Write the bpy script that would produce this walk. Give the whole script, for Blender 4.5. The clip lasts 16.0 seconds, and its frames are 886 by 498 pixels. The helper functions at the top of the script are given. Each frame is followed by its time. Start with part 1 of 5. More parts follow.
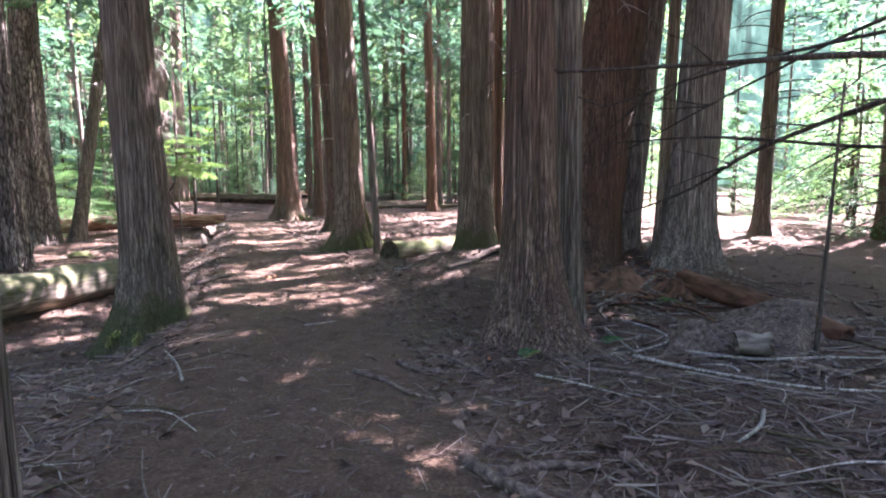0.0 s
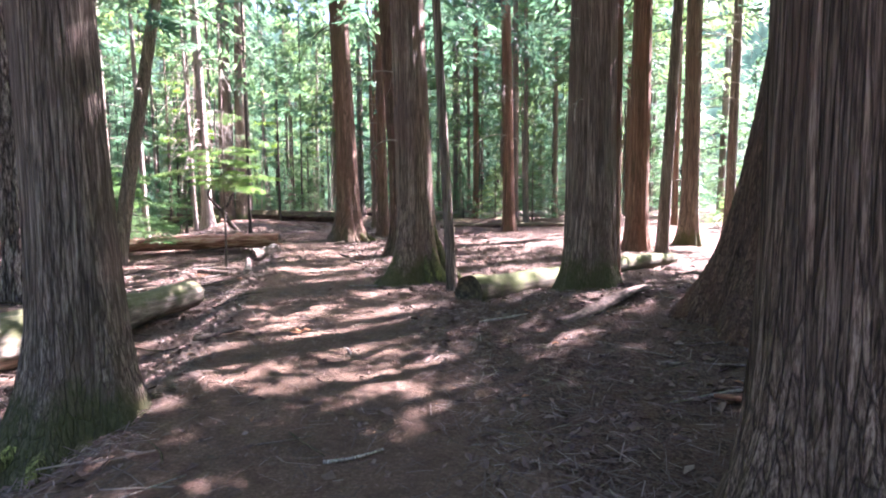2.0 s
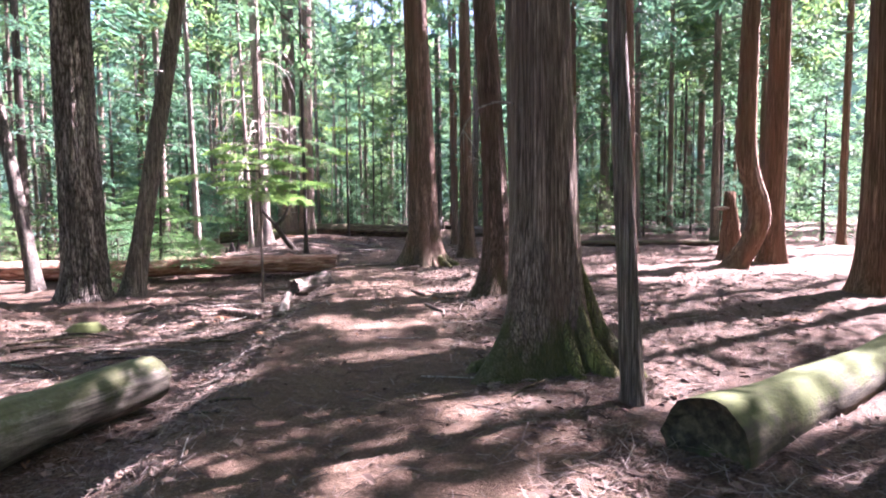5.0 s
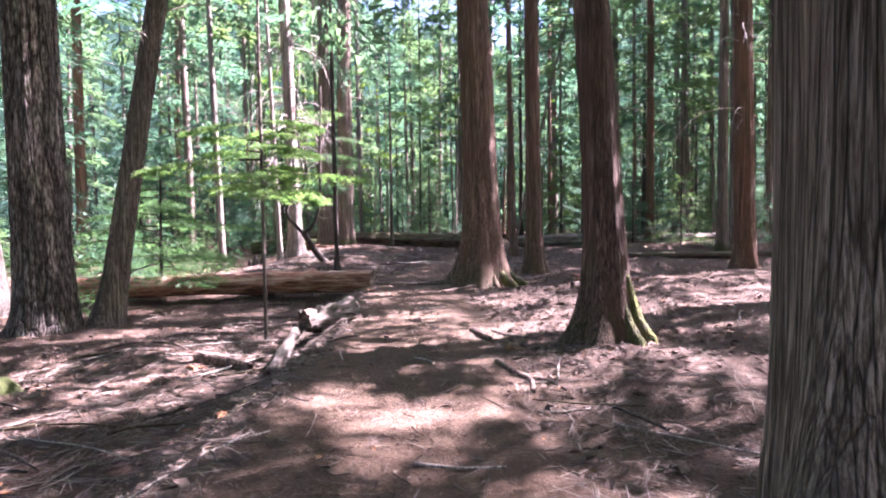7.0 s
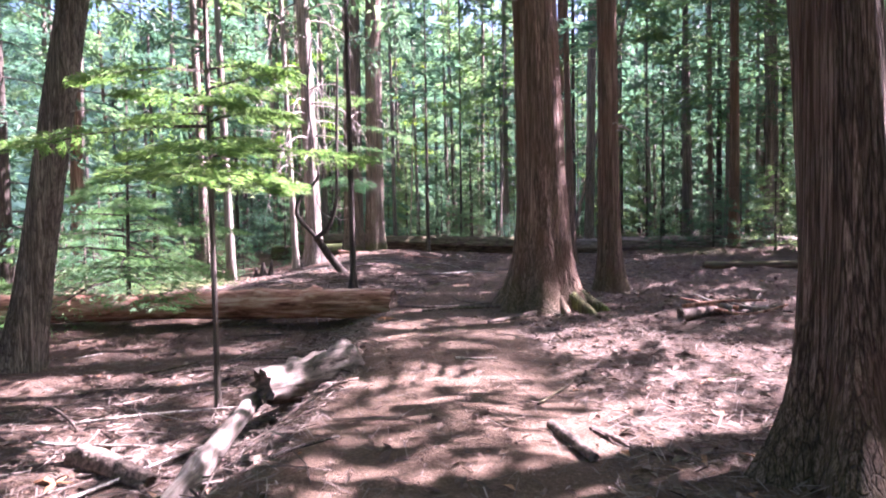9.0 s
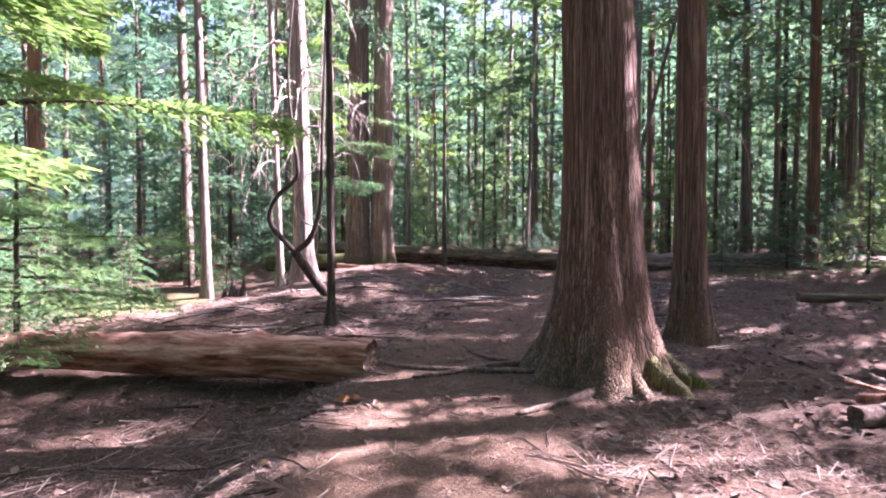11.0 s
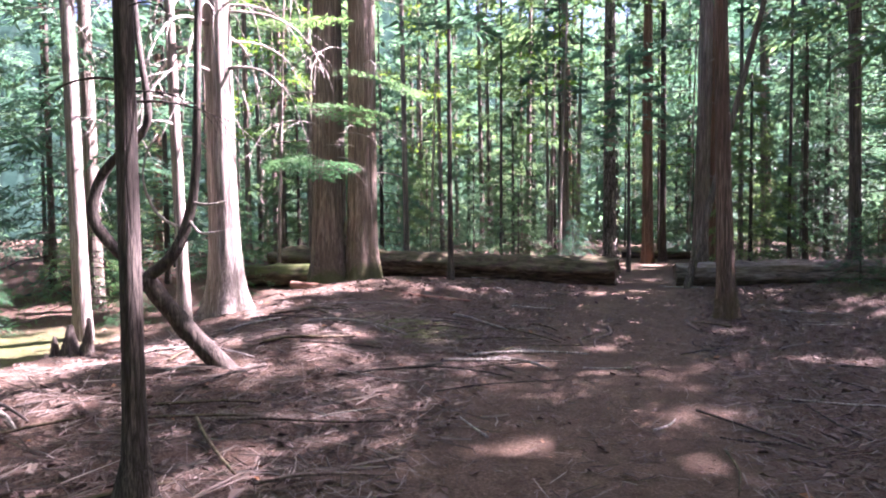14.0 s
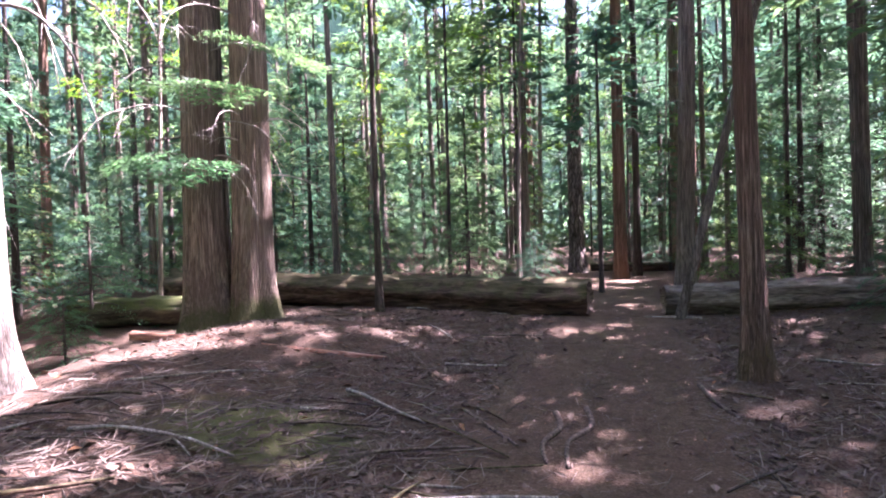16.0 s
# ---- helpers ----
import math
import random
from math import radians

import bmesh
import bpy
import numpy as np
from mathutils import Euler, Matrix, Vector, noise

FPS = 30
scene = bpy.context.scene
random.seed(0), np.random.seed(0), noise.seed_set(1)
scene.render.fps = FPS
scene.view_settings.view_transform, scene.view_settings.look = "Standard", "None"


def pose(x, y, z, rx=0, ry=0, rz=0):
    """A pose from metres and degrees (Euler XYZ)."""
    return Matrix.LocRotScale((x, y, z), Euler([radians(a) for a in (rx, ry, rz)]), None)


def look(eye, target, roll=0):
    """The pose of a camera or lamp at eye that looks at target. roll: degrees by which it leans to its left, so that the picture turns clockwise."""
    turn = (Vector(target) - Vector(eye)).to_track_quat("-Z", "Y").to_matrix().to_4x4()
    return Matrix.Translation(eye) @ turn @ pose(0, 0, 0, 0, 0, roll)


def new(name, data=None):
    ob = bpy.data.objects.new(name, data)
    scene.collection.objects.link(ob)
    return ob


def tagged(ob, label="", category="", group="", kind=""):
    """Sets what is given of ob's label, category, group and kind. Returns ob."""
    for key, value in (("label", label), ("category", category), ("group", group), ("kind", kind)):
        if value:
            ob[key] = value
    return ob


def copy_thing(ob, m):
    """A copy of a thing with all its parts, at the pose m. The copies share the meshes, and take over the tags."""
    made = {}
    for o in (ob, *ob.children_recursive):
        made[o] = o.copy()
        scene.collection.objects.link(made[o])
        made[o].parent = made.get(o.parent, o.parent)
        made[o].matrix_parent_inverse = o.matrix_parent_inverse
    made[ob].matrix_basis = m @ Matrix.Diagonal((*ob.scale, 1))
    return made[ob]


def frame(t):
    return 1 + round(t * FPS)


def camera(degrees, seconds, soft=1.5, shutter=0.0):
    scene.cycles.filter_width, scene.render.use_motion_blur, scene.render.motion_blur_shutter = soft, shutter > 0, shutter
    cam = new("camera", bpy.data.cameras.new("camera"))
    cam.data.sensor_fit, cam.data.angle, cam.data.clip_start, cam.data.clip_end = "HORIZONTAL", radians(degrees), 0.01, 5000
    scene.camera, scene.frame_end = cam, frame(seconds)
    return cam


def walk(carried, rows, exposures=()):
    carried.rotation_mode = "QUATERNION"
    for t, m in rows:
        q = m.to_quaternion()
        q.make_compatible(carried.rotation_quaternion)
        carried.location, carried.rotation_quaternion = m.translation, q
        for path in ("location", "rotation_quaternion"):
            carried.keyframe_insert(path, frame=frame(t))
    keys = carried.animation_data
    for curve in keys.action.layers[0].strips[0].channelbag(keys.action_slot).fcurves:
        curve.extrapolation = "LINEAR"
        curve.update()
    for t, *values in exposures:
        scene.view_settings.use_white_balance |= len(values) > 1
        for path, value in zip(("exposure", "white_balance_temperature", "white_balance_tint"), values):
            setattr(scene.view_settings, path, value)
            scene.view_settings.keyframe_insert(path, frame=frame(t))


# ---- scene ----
cam = camera(74.0, 16.0, soft=2.0)
PATH = [
    (0, (-0.133, 0.426, 1.462), (-0.101, 2.413, 1.235), -0.2),
    (0.5, (-0.169, 1.162, 1.444), (-0.199, 3.151, 1.235), -0.1),
    (1, (-0.184, 1.946, 1.438), (-0.271, 3.936, 1.252), -0.2),
    (1.5, (-0.356, 2.639, 1.412), (-0.501, 4.626, 1.238), -0.2),
    (2, (-0.531, 3.401, 1.39), (-0.724, 5.385, 1.224), -0.3),
    (2.5, (-0.745, 4.163, 1.318), (-0.988, 6.141, 1.158), -0.3),
    (3, (-0.928, 4.953, 1.352), (-1.216, 6.927, 1.202), -0.3),
    (3.5, (-1.123, 5.651, 1.358), (-1.452, 7.618, 1.213), -0.4),
    (4, (-1.303, 6.352, 1.43), (-1.677, 8.311, 1.287), -0.4),
    (6.5, (-2.416, 10.289, 1.369), (-2.973, 12.207, 1.274), -0.6),
    (7, (-2.739, 11.133, 1.332), (-3.343, 13.037, 1.238), -0.7),
    (7.5, (-2.988, 11.951, 1.31), (-3.622, 13.846, 1.221), -0.6),
    (8, (-3.257, 12.757, 1.319), (-3.932, 14.637, 1.224), -0.7),
    (8.5, (-3.475, 13.519, 1.307), (-4.182, 15.388, 1.22), -0.9),
    (9, (-3.806, 14.25, 1.314), (-4.543, 16.108, 1.229), -0.9),
    (11.5, (-5.085, 17.975, 1.468), (-5.911, 19.795, 1.404), 0.1),
    (12, (-5.472, 18.763, 1.447), (-6.313, 20.576, 1.375), -0.1),
    (12.5, (-5.847, 19.657, 1.404), (-6.697, 21.466, 1.328), 0.0),
    (13, (-6.227, 20.489, 1.373), (-7.08, 22.296, 1.297), -0.2),
    (13.5, (-6.522, 21.405, 1.406), (-7.378, 23.211, 1.334), -0.3),
    (14, (-6.893, 22.221, 1.476), (-7.735, 24.034, 1.406), -0.5),
    (14.5, (-7.159, 23.019, 1.59), (-7.988, 24.838, 1.52), -0.7),
    (15, (-7.324, 23.758, 1.696), (-8.124, 25.59, 1.631), -1.3),
    (15.5, (-7.465, 24.583, 1.702), (-8.235, 26.428, 1.644), -1.5),
    (16, (-7.504, 25.432, 1.642), (-8.24, 27.29, 1.595), -1.7),
]
walk(cam, [(t, look(eye, target, roll)) for t, eye, target, roll in PATH], exposures=[(0, 4.55, 5850, 36), (1.2, 4.55, 5850, 37), (3.5, 4.22, 5820, 39), (8, 4.02, 5680, 43), (11.5, 4.0, 5900, 49), (13, 3.7, 5900, 49), (14, 4.1, 5820, 44), (16, 4.18, 5780, 45)])

# ---- world, sun, exposure ----
SUN_ELEV, SUN_AZ = 50.0, 40.0     # azimuth counted from +x towards +y
world = bpy.data.worlds.new("sky")
scene.world = world
world.use_nodes = True
wn = world.node_tree.nodes
sky = wn.new("ShaderNodeTexSky")
sky.sky_type, sky.sun_disc = "NISHITA", False
sky.air_density, sky.dust_density, sky.ozone_density = 0.75, 2.0, 0.5
sky.sun_elevation, sky.sun_rotation = radians(SUN_ELEV), radians(90 - SUN_AZ)
wn["Background"].inputs["Strength"].default_value = 0.044
world.node_tree.links.new(sky.outputs["Color"], wn["Background"].inputs["Color"])
sun = new("sun", bpy.data.lights.new("sun", "SUN"))
sun.data.energy, sun.data.angle, sun.data.color = 4.6, radians(0.53), (1.0, 0.94, 0.88)
ce, se = math.cos(radians(SUN_ELEV)), math.sin(radians(SUN_ELEV))
SUN_DIR = Vector((ce * math.cos(radians(SUN_AZ)), ce * math.sin(radians(SUN_AZ)), se))
sun.matrix_world = look(SUN_DIR * 100, (0, 0, 0))


# ---- materials ----
def mat_base(name, rough=0.9):
    m = bpy.data.materials.new(name)
    m.use_nodes = True
    nt = m.node_tree
    b = nt.nodes["Principled BSDF"]
    b.inputs["Roughness"].default_value = rough
    b.inputs["Specular IOR Level"].default_value = 0.25
    return m, nt, b


def node(nt, kind, **inputs):
    n = nt.nodes.new(kind)
    for k, v in inputs.items():
        n.inputs[k.replace("_", " ")].default_value = v
    return n


def mapped(nt, scale, coord="Object"):
    tc = nt.nodes.new("ShaderNodeTexCoord")
    mp = nt.nodes.new("ShaderNodeMapping")
    mp.inputs["Scale"].default_value = scale
    nt.links.new(tc.outputs[coord], mp.inputs["Vector"])
    return mp.outputs["Vector"]


def ramp(nt, fac, stops):
    r = nt.nodes.new("ShaderNodeValToRGB")
    e = r.color_ramp.elements
    while len(e) < len(stops):
        e.new(0.5)
    for k, (p, c) in enumerate(stops):
        e[k].position, e[k].color = p, (*c, 1)
    nt.links.new(fac, r.inputs["Fac"])
    return r.outputs["Color"]


def mixed(nt, fac, a, b, mode="MIX"):
    mx = nt.nodes.new("ShaderNodeMix")
    mx.data_type, mx.blend_type = "RGBA", mode
    for sock, v in ((mx.inputs[0], fac), (mx.inputs[6], a), (mx.inputs[7], b)):
        if hasattr(v, "links"):
            nt.links.new(v, sock)
        elif isinstance(v, tuple):
            sock.default_value = (*v, 1)
        else:
            sock.default_value = v
    return mx.outputs[2]


def noise_fac(nt, vec, scale, detail=4, rough=0.6, distortion=0.0):
    n = node(nt, "ShaderNodeTexNoise", Scale=scale, Detail=detail, Roughness=rough, Distortion=distortion)
    nt.links.new(vec, n.inputs["Vector"])
    return n.outputs["Fac"]


def bumped(nt, b, height, strength, dist):
    bp = node(nt, "ShaderNodeBump", Strength=strength, Distance=dist)
    nt.links.new(height, bp.inputs["Height"])
    nt.links.new(bp.outputs["Normal"], b.inputs["Normal"])


def bark(name, dark, mid, light, moss=0.0, stretch=(12, 12, 0.85), red=None, depth=0.03):
    """Fibrous bark: long upright strips with dark fissures between them, stains, and moss at the foot."""
    m, nt, b = mat_base(name, 0.92)
    v = mapped(nt, (stretch[0] * 1.35, stretch[1] * 1.35, stretch[2] * 0.36))
    wob = node(nt, "ShaderNodeTexNoise", Scale=0.9, Detail=3.0)
    nt.links.new(v, wob.inputs["Vector"])
    shift = nt.nodes.new("ShaderNodeVectorMath")
    shift.operation = "MULTIPLY_ADD"
    shift.inputs[1].default_value = (0.55, 0.55, 0.4)
    nt.links.new(wob.outputs["Color"], shift.inputs[0])
    nt.links.new(v, shift.inputs[2])
    edge = node(nt, "ShaderNodeTexVoronoi", Scale=1.75)
    edge.feature = "DISTANCE_TO_EDGE"
    cell = node(nt, "ShaderNodeTexVoronoi", Scale=1.75)
    for n in (edge, cell):
        nt.links.new(shift.outputs[0], n.inputs["Vector"])
    strips = ramp(nt, edge.outputs["Distance"], [(0.0, (0.28, 0.28, 0.28)), (0.05, (0.7, 0.7, 0.7)), (0.14, (1, 1, 1))])
    sep = nt.nodes.new("ShaderNodeSeparateColor")
    nt.links.new(cell.outputs["Color"], sep.inputs[0])
    grain = noise_fac(nt, mapped(nt, (stretch[0] * 6.0, stretch[1] * 6.0, stretch[2] * 2.2)), 1.5, 4, 0.7, 0.1)
    blotch = noise_fac(nt, mapped(nt, (1.4, 1.4, 0.5)), 1.5, 3)
    fibre = ramp(nt, grain, [(0.32, dark), (0.46, mid), (0.62, light)])
    fibre = mixed(nt, 1.0, fibre, ramp(nt, sep.outputs[0], [(0, (0.62, 0.60, 0.58)), (0.7, (1.05, 1.05, 1.05)), (1, (1.45, 1.42, 1.40))]), "MULTIPLY")
    col = mixed(nt, strips, tuple(0.5 * c + 0.22 * d for c, d in zip(dark, mid)), fibre)
    if red:
        col = mixed(nt, ramp(nt, blotch, [(0.45, (0, 0, 0)), (0.65, (0.7, 0.7, 0.7))]), col, red)
    if moss > 0:
        tc = nt.nodes.new("ShaderNodeTexCoord")
        sp = nt.nodes.new("ShaderNodeSeparateXYZ")
        nt.links.new(tc.outputs["Object"], sp.inputs[0])
        low = nt.nodes.new("ShaderNodeMapRange")
        low.inputs[1].default_value, low.inputs[2].default_value = 0.95, 0.05
        low.inputs[3].default_value, low.inputs[4].default_value = -0.32, 0.56
        nt.links.new(sp.outputs["Z"], low.inputs[0])
        add = nt.nodes.new("ShaderNodeMath")
        nt.links.new(low.outputs[0], add.inputs[0])
        nt.links.new(noise_fac(nt, mapped(nt, (3, 3, 1.5)), 1.3, 5, 0.7), add.inputs[1])
        mfac = ramp(nt, add.outputs[0], [(0.66, (0, 0, 0)), (0.86, (moss, moss, moss))])
        col = mixed(nt, mfac, col, mixed(nt, grain, (0.022, 0.028, 0.010), (0.095, 0.105, 0.03)))
    oi = nt.nodes.new("ShaderNodeObjectInfo")
    col = mixed(nt, 1.0, col, ramp(nt, oi.outputs["Random"], [(0, (0.84, 0.84, 0.82)), (1, (1.22, 1.19, 1.13))]), "MULTIPLY")
    nt.links.new(col, b.inputs["Base Color"])
    bumped(nt, b, mixed(nt, 0.3, strips, grain), 1.0, depth)
    return m


CEDAR = bark("cedar_bark", (0.030, 0.022, 0.018), (0.138, 0.103, 0.080), (0.345, 0.278, 0.228), moss=0.8, red=(0.14, 0.097, 0.075))
CEDAR_MOSS = bark("mossy_cedar_bark", (0.028, 0.030, 0.011), (0.100, 0.112, 0.030), (0.27, 0.29, 0.085), red=(0.085, 0.068, 0.048))
CEDAR_DRY = bark("brown_cedar_bark", (0.024, 0.015, 0.011), (0.118, 0.076, 0.055), (0.30, 0.212, 0.160), red=(0.11, 0.064, 0.044))
CEDAR_SPLIT = bark("split_red_cedar_bark", (0.025, 0.014, 0.009), (0.095, 0.054, 0.037), (0.22, 0.138, 0.10), red=(0.125, 0.058, 0.036))
CEDAR_RED = bark("reddish_cedar_bark", (0.030, 0.018, 0.014), (0.108, 0.068, 0.051), (0.30, 0.21, 0.168), moss=0.25, red=(0.145, 0.078, 0.055))
CEDAR_PLAIN = bark("grey_bark", (0.030, 0.022, 0.017), (0.135, 0.108, 0.090), (0.32, 0.27, 0.23))
RED_BARK = bark("red_bark", (0.042, 0.024, 0.016), (0.14, 0.082, 0.056), (0.28, 0.185, 0.135), red=(0.18, 0.088, 0.055))
FIR = bark("furrowed_bark", (0.014, 0.010, 0.008), (0.105, 0.082, 0.070), (0.40, 0.34, 0.30), stretch=(3.6, 3.6, 1.9), depth=0.12)
PALE = bark("pale_bark", (0.085, 0.066, 0.055), (0.22, 0.18, 0.155), (0.38, 0.33, 0.29), stretch=(12, 12, 1.2), depth=0.012)
DEADWOOD = bark("dead_wood", (0.10, 0.085, 0.072), (0.27, 0.235, 0.205), (0.46, 0.42, 0.38), stretch=(14, 14, 3), depth=0.006)
DARKWOOD = bark("dark_wood", (0.02, 0.016, 0.013), (0.055, 0.043, 0.036), (0.12, 0.095, 0.08), stretch=(14, 14, 3), depth=0.006)


def log_material(name, dark, mid, light, moss, axis_stretch):
    m, nt, b = mat_base(name, 0.9)
    v = mapped(nt, axis_stretch)
    f = noise_fac(nt, v, 2.0, 5, 0.65, 0.5)
    col = ramp(nt, f, [(0.34, dark), (0.5, mid), (0.68, light)])
    fine = noise_fac(nt, mapped(nt, (30, 30, 30)), 1.0, 3)
    if moss > 0:
        g = nt.nodes.new("ShaderNodeNewGeometry")
        sp = nt.nodes.new("ShaderNodeSeparateXYZ")
        nt.links.new(g.outputs["Normal"], sp.inputs[0])
        add = nt.nodes.new("ShaderNodeMath")
        add.operation = "MULTIPLY_ADD"
        add.inputs[1].default_value = 0.28
        nt.links.new(sp.outputs["Z"], add.inputs[0])
        nt.links.new(noise_fac(nt, mapped(nt, (2.2, 2.2, 2.2)), 1.4, 5, 0.7), add.inputs[2])
        mf = ramp(nt, add.outputs[0], [(0.52, (0, 0, 0)), (0.68, (moss, moss, moss))])
        col = mixed(nt, mf, col, mixed(nt, fine, (0.030, 0.040, 0.012), (0.11, 0.125, 0.036)))
    nt.links.new(col, b.inputs["Base Color"])
    bumped(nt, b, mixed(nt, 0.4, f, fine), 0.9, 0.02)
    return m


LOG_GREY = log_material("grey_log", (0.05, 0.042, 0.032), (0.18, 0.152, 0.118), (0.36, 0.31, 0.25), 0.75, (7, 7, 1.0))
LOG_MOSS = log_material("mossy_log", (0.022, 0.019, 0.013), (0.062, 0.052, 0.034), (0.135, 0.118, 0.072), 0.9, (7, 7, 1.0))
LOG_RED = log_material("bare_log", (0.070, 0.026, 0.016), (0.30, 0.145, 0.095), (0.54, 0.37, 0.28), 0.0, (6, 6, 0.9))
LOG_OLD = log_material("rotting_log", (0.014, 0.009, 0.007), (0.072, 0.043, 0.030), (0.175, 0.120, 0.088), 0.42, (6, 6, 0.8))
WEATHERED = log_material("weathered_log", (0.05, 0.038, 0.030), (0.155, 0.12, 0.096), (0.29, 0.24, 0.20), 0.0, (8, 8, 1.6))
ROOT = log_material("root_bark", (0.04, 0.028, 0.022), (0.12, 0.085, 0.066), (0.23, 0.17, 0.135), 0.0, (12, 12, 12))
END_GRAIN = log_material("end_grain", (0.06, 0.04, 0.03), (0.17, 0.12, 0.09), (0.30, 0.23, 0.18), 0.0, (9, 9, 9))


def leaf_material(name, a, b_col, through_col):
    m, nt, b = mat_base(name, 0.55)
    g = nt.nodes.new("ShaderNodeNewGeometry")
    oi = nt.nodes.new("ShaderNodeObjectInfo")
    col = ramp(nt, g.outputs["Random Per Island"], [(0.0, a), (1.0, b_col)])
    col = mixed(nt, 1.0, col, ramp(nt, oi.outputs["Random"], [(0, (0.70, 0.86, 0.96)), (0.55, (1.0, 1.0, 0.95)), (1, (1.45, 1.22, 0.72))]), "MULTIPLY")
    nt.links.new(col, b.inputs["Base Color"])
    tr = nt.nodes.new("ShaderNodeBsdfTranslucent")
    nt.links.new(mixed(nt, 1.0, col, through_col, "MULTIPLY"), tr.inputs["Color"])
    ms = nt.nodes.new("ShaderNodeMixShader")
    ms.inputs[0].default_value = 0.52
    nt.links.new(b.outputs[0], ms.inputs[1])
    nt.links.new(tr.outputs[0], ms.inputs[2])
    nt.links.new(ms.outputs[0], nt.nodes["Material Output"].inputs["Surface"])
    return m


LEAF_DARK = leaf_material("conifer_leaves", (0.042, 0.080, 0.054), (0.108, 0.168, 0.098), (1.5, 1.75, 1.4))
LEAF_LIGHT = leaf_material("hemlock_sprays", (0.046, 0.102, 0.050), (0.108, 0.176, 0.084), (1.65, 1.9, 1.4))
LEAF_BROAD = leaf_material("broad_leaves", (0.06, 0.12, 0.02), (0.12, 0.19, 0.03), (2.4, 2.4, 1.0))


def ground_material():
    m, nt, b = mat_base("forest_floor", 0.95)
    at = nt.nodes.new("ShaderNodeAttribute")
    at.attribute_name = "trodden"
    v = mapped(nt, (1, 1, 1))
    big = noise_fac(nt, v, 0.8, 5, 0.65)
    mid = noise_fac(nt, v, 6.0, 5, 0.7)
    fine = noise_fac(nt, v, 42.0, 5, 0.75)
    vor = node(nt, "ShaderNodeTexVoronoi", Scale=26.0)
    nt.links.new(mapped(nt, (1.0, 2.3, 1.0)), vor.inputs["Vector"])
    litter = ramp(nt, fine, [(0.36, (0.012, 0.007, 0.0045)), (0.5, (0.080, 0.048, 0.031)), (0.66, (0.25, 0.172, 0.122))])
    litter = mixed(nt, 0.35, litter, ramp(nt, vor.outputs["Distance"], [(0.0, (0.20, 0.14, 0.11)), (0.5, (0.03, 0.02, 0.015))]))
    litter = mixed(nt, ramp(nt, mid, [(0.4, (0, 0, 0)), (0.7, (0.6, 0.6, 0.6))]), litter, (0.118, 0.062, 0.038))
    dirt = ramp(nt, fine, [(0.30, (0.052, 0.030, 0.019)), (0.5, (0.130, 0.082, 0.053)), (0.70, (0.245, 0.165, 0.113))])
    dirt = mixed(nt, ramp(nt, big, [(0.35, (0, 0, 0)), (0.7, (0.5, 0.5, 0.5))]), dirt, (0.092, 0.055, 0.035))
    dirt = mixed(nt, ramp(nt, mid, [(0.36, (0.75, 0.75, 0.75)), (0.52, (0, 0, 0))]), dirt, (0.070, 0.041, 0.026))
    edge = nt.nodes.new("ShaderNodeMath")
    edge.operation = "MULTIPLY_ADD"
    edge.inputs[1].default_value, edge.inputs[2].default_value = 0.5, -0.25
    nt.links.new(mid, edge.inputs[0])
    s = nt.nodes.new("ShaderNodeMath")
    nt.links.new(at.outputs["Fac"], s.inputs[0])
    nt.links.new(edge.outputs[0], s.inputs[1])
    pf = ramp(nt, s.outputs[0], [(0.35, (0, 0, 0)), (0.65, (1, 1, 1))])
    gr = nt.nodes.new("ShaderNodeAttribute")
    gr.attribute_name = "mossy"
    s2 = nt.nodes.new("ShaderNodeMath")
    nt.links.new(gr.outputs["Fac"], s2.inputs[0])
    nt.links.new(edge.outputs[0], s2.inputs[1])
    gf = ramp(nt, s2.outputs[0], [(0.45, (0, 0, 0)), (0.7, (0.8, 0.8, 0.8))])
    col = mixed(nt, pf, litter, dirt)
    col = mixed(nt, gf, col, mixed(nt, fine, (0.05, 0.06, 0.018), (0.15, 0.16, 0.05)))
    nt.links.new(col, b.inputs["Base Color"])
    bumped(nt, b, mixed(nt, 0.5, fine, mid), 1.0, 0.06)
    return m


GROUND = ground_material()


def litter_material(name, stops):
    m, nt, b = mat_base(name, 0.9)
    g = nt.nodes.new("ShaderNodeNewGeometry")
    col = ramp(nt, g.outputs["Random Per Island"], stops)
    nt.links.new(mixed(nt, 0.3, col, mixed(nt, noise_fac(nt, mapped(nt, (60, 60, 60)), 1.0), (0.02, 0.015, 0.01), (0.3, 0.24, 0.2))), b.inputs["Base Color"])
    return m


TWIG_LITTER = litter_material("twig_litter", [(0, (0.05, 0.035, 0.027)), (0.6, (0.115, 0.080, 0.062)), (1, (0.30, 0.24, 0.20))])
LEAF_LITTER = litter_material("leaf_litter", [(0, (0.055, 0.029, 0.019)), (0.7, (0.145, 0.086, 0.062)), (0.96, (0.23, 0.165, 0.125)), (1, (0.34, 0.14, 0.045))])

# ---- ground ----
WAY_Y = [-12, 0.4, 5.6, 10.3, 14.3, 18.0, 21.4, 25.4, 30.0, 37.0, 44.0, 60.0]
WAY_X = [0.6, -0.3, -1.4, -2.7, -4.1, -5.2, -6.6, -7.6, -8.1, -8.5, -9.6, -12.0]


def way(y):
    return np.interp(y, WAY_Y, WAY_X)


def step(a, b, v):
    u = np.clip((v - a) / (b - a), 0, 1)
    return u * u * (3 - 2 * u)


def bump(x, y, cx, cy, sx, sy):
    return np.exp(-((x - cx) / sx) ** 2 - ((y - cy) / sy) ** 2)


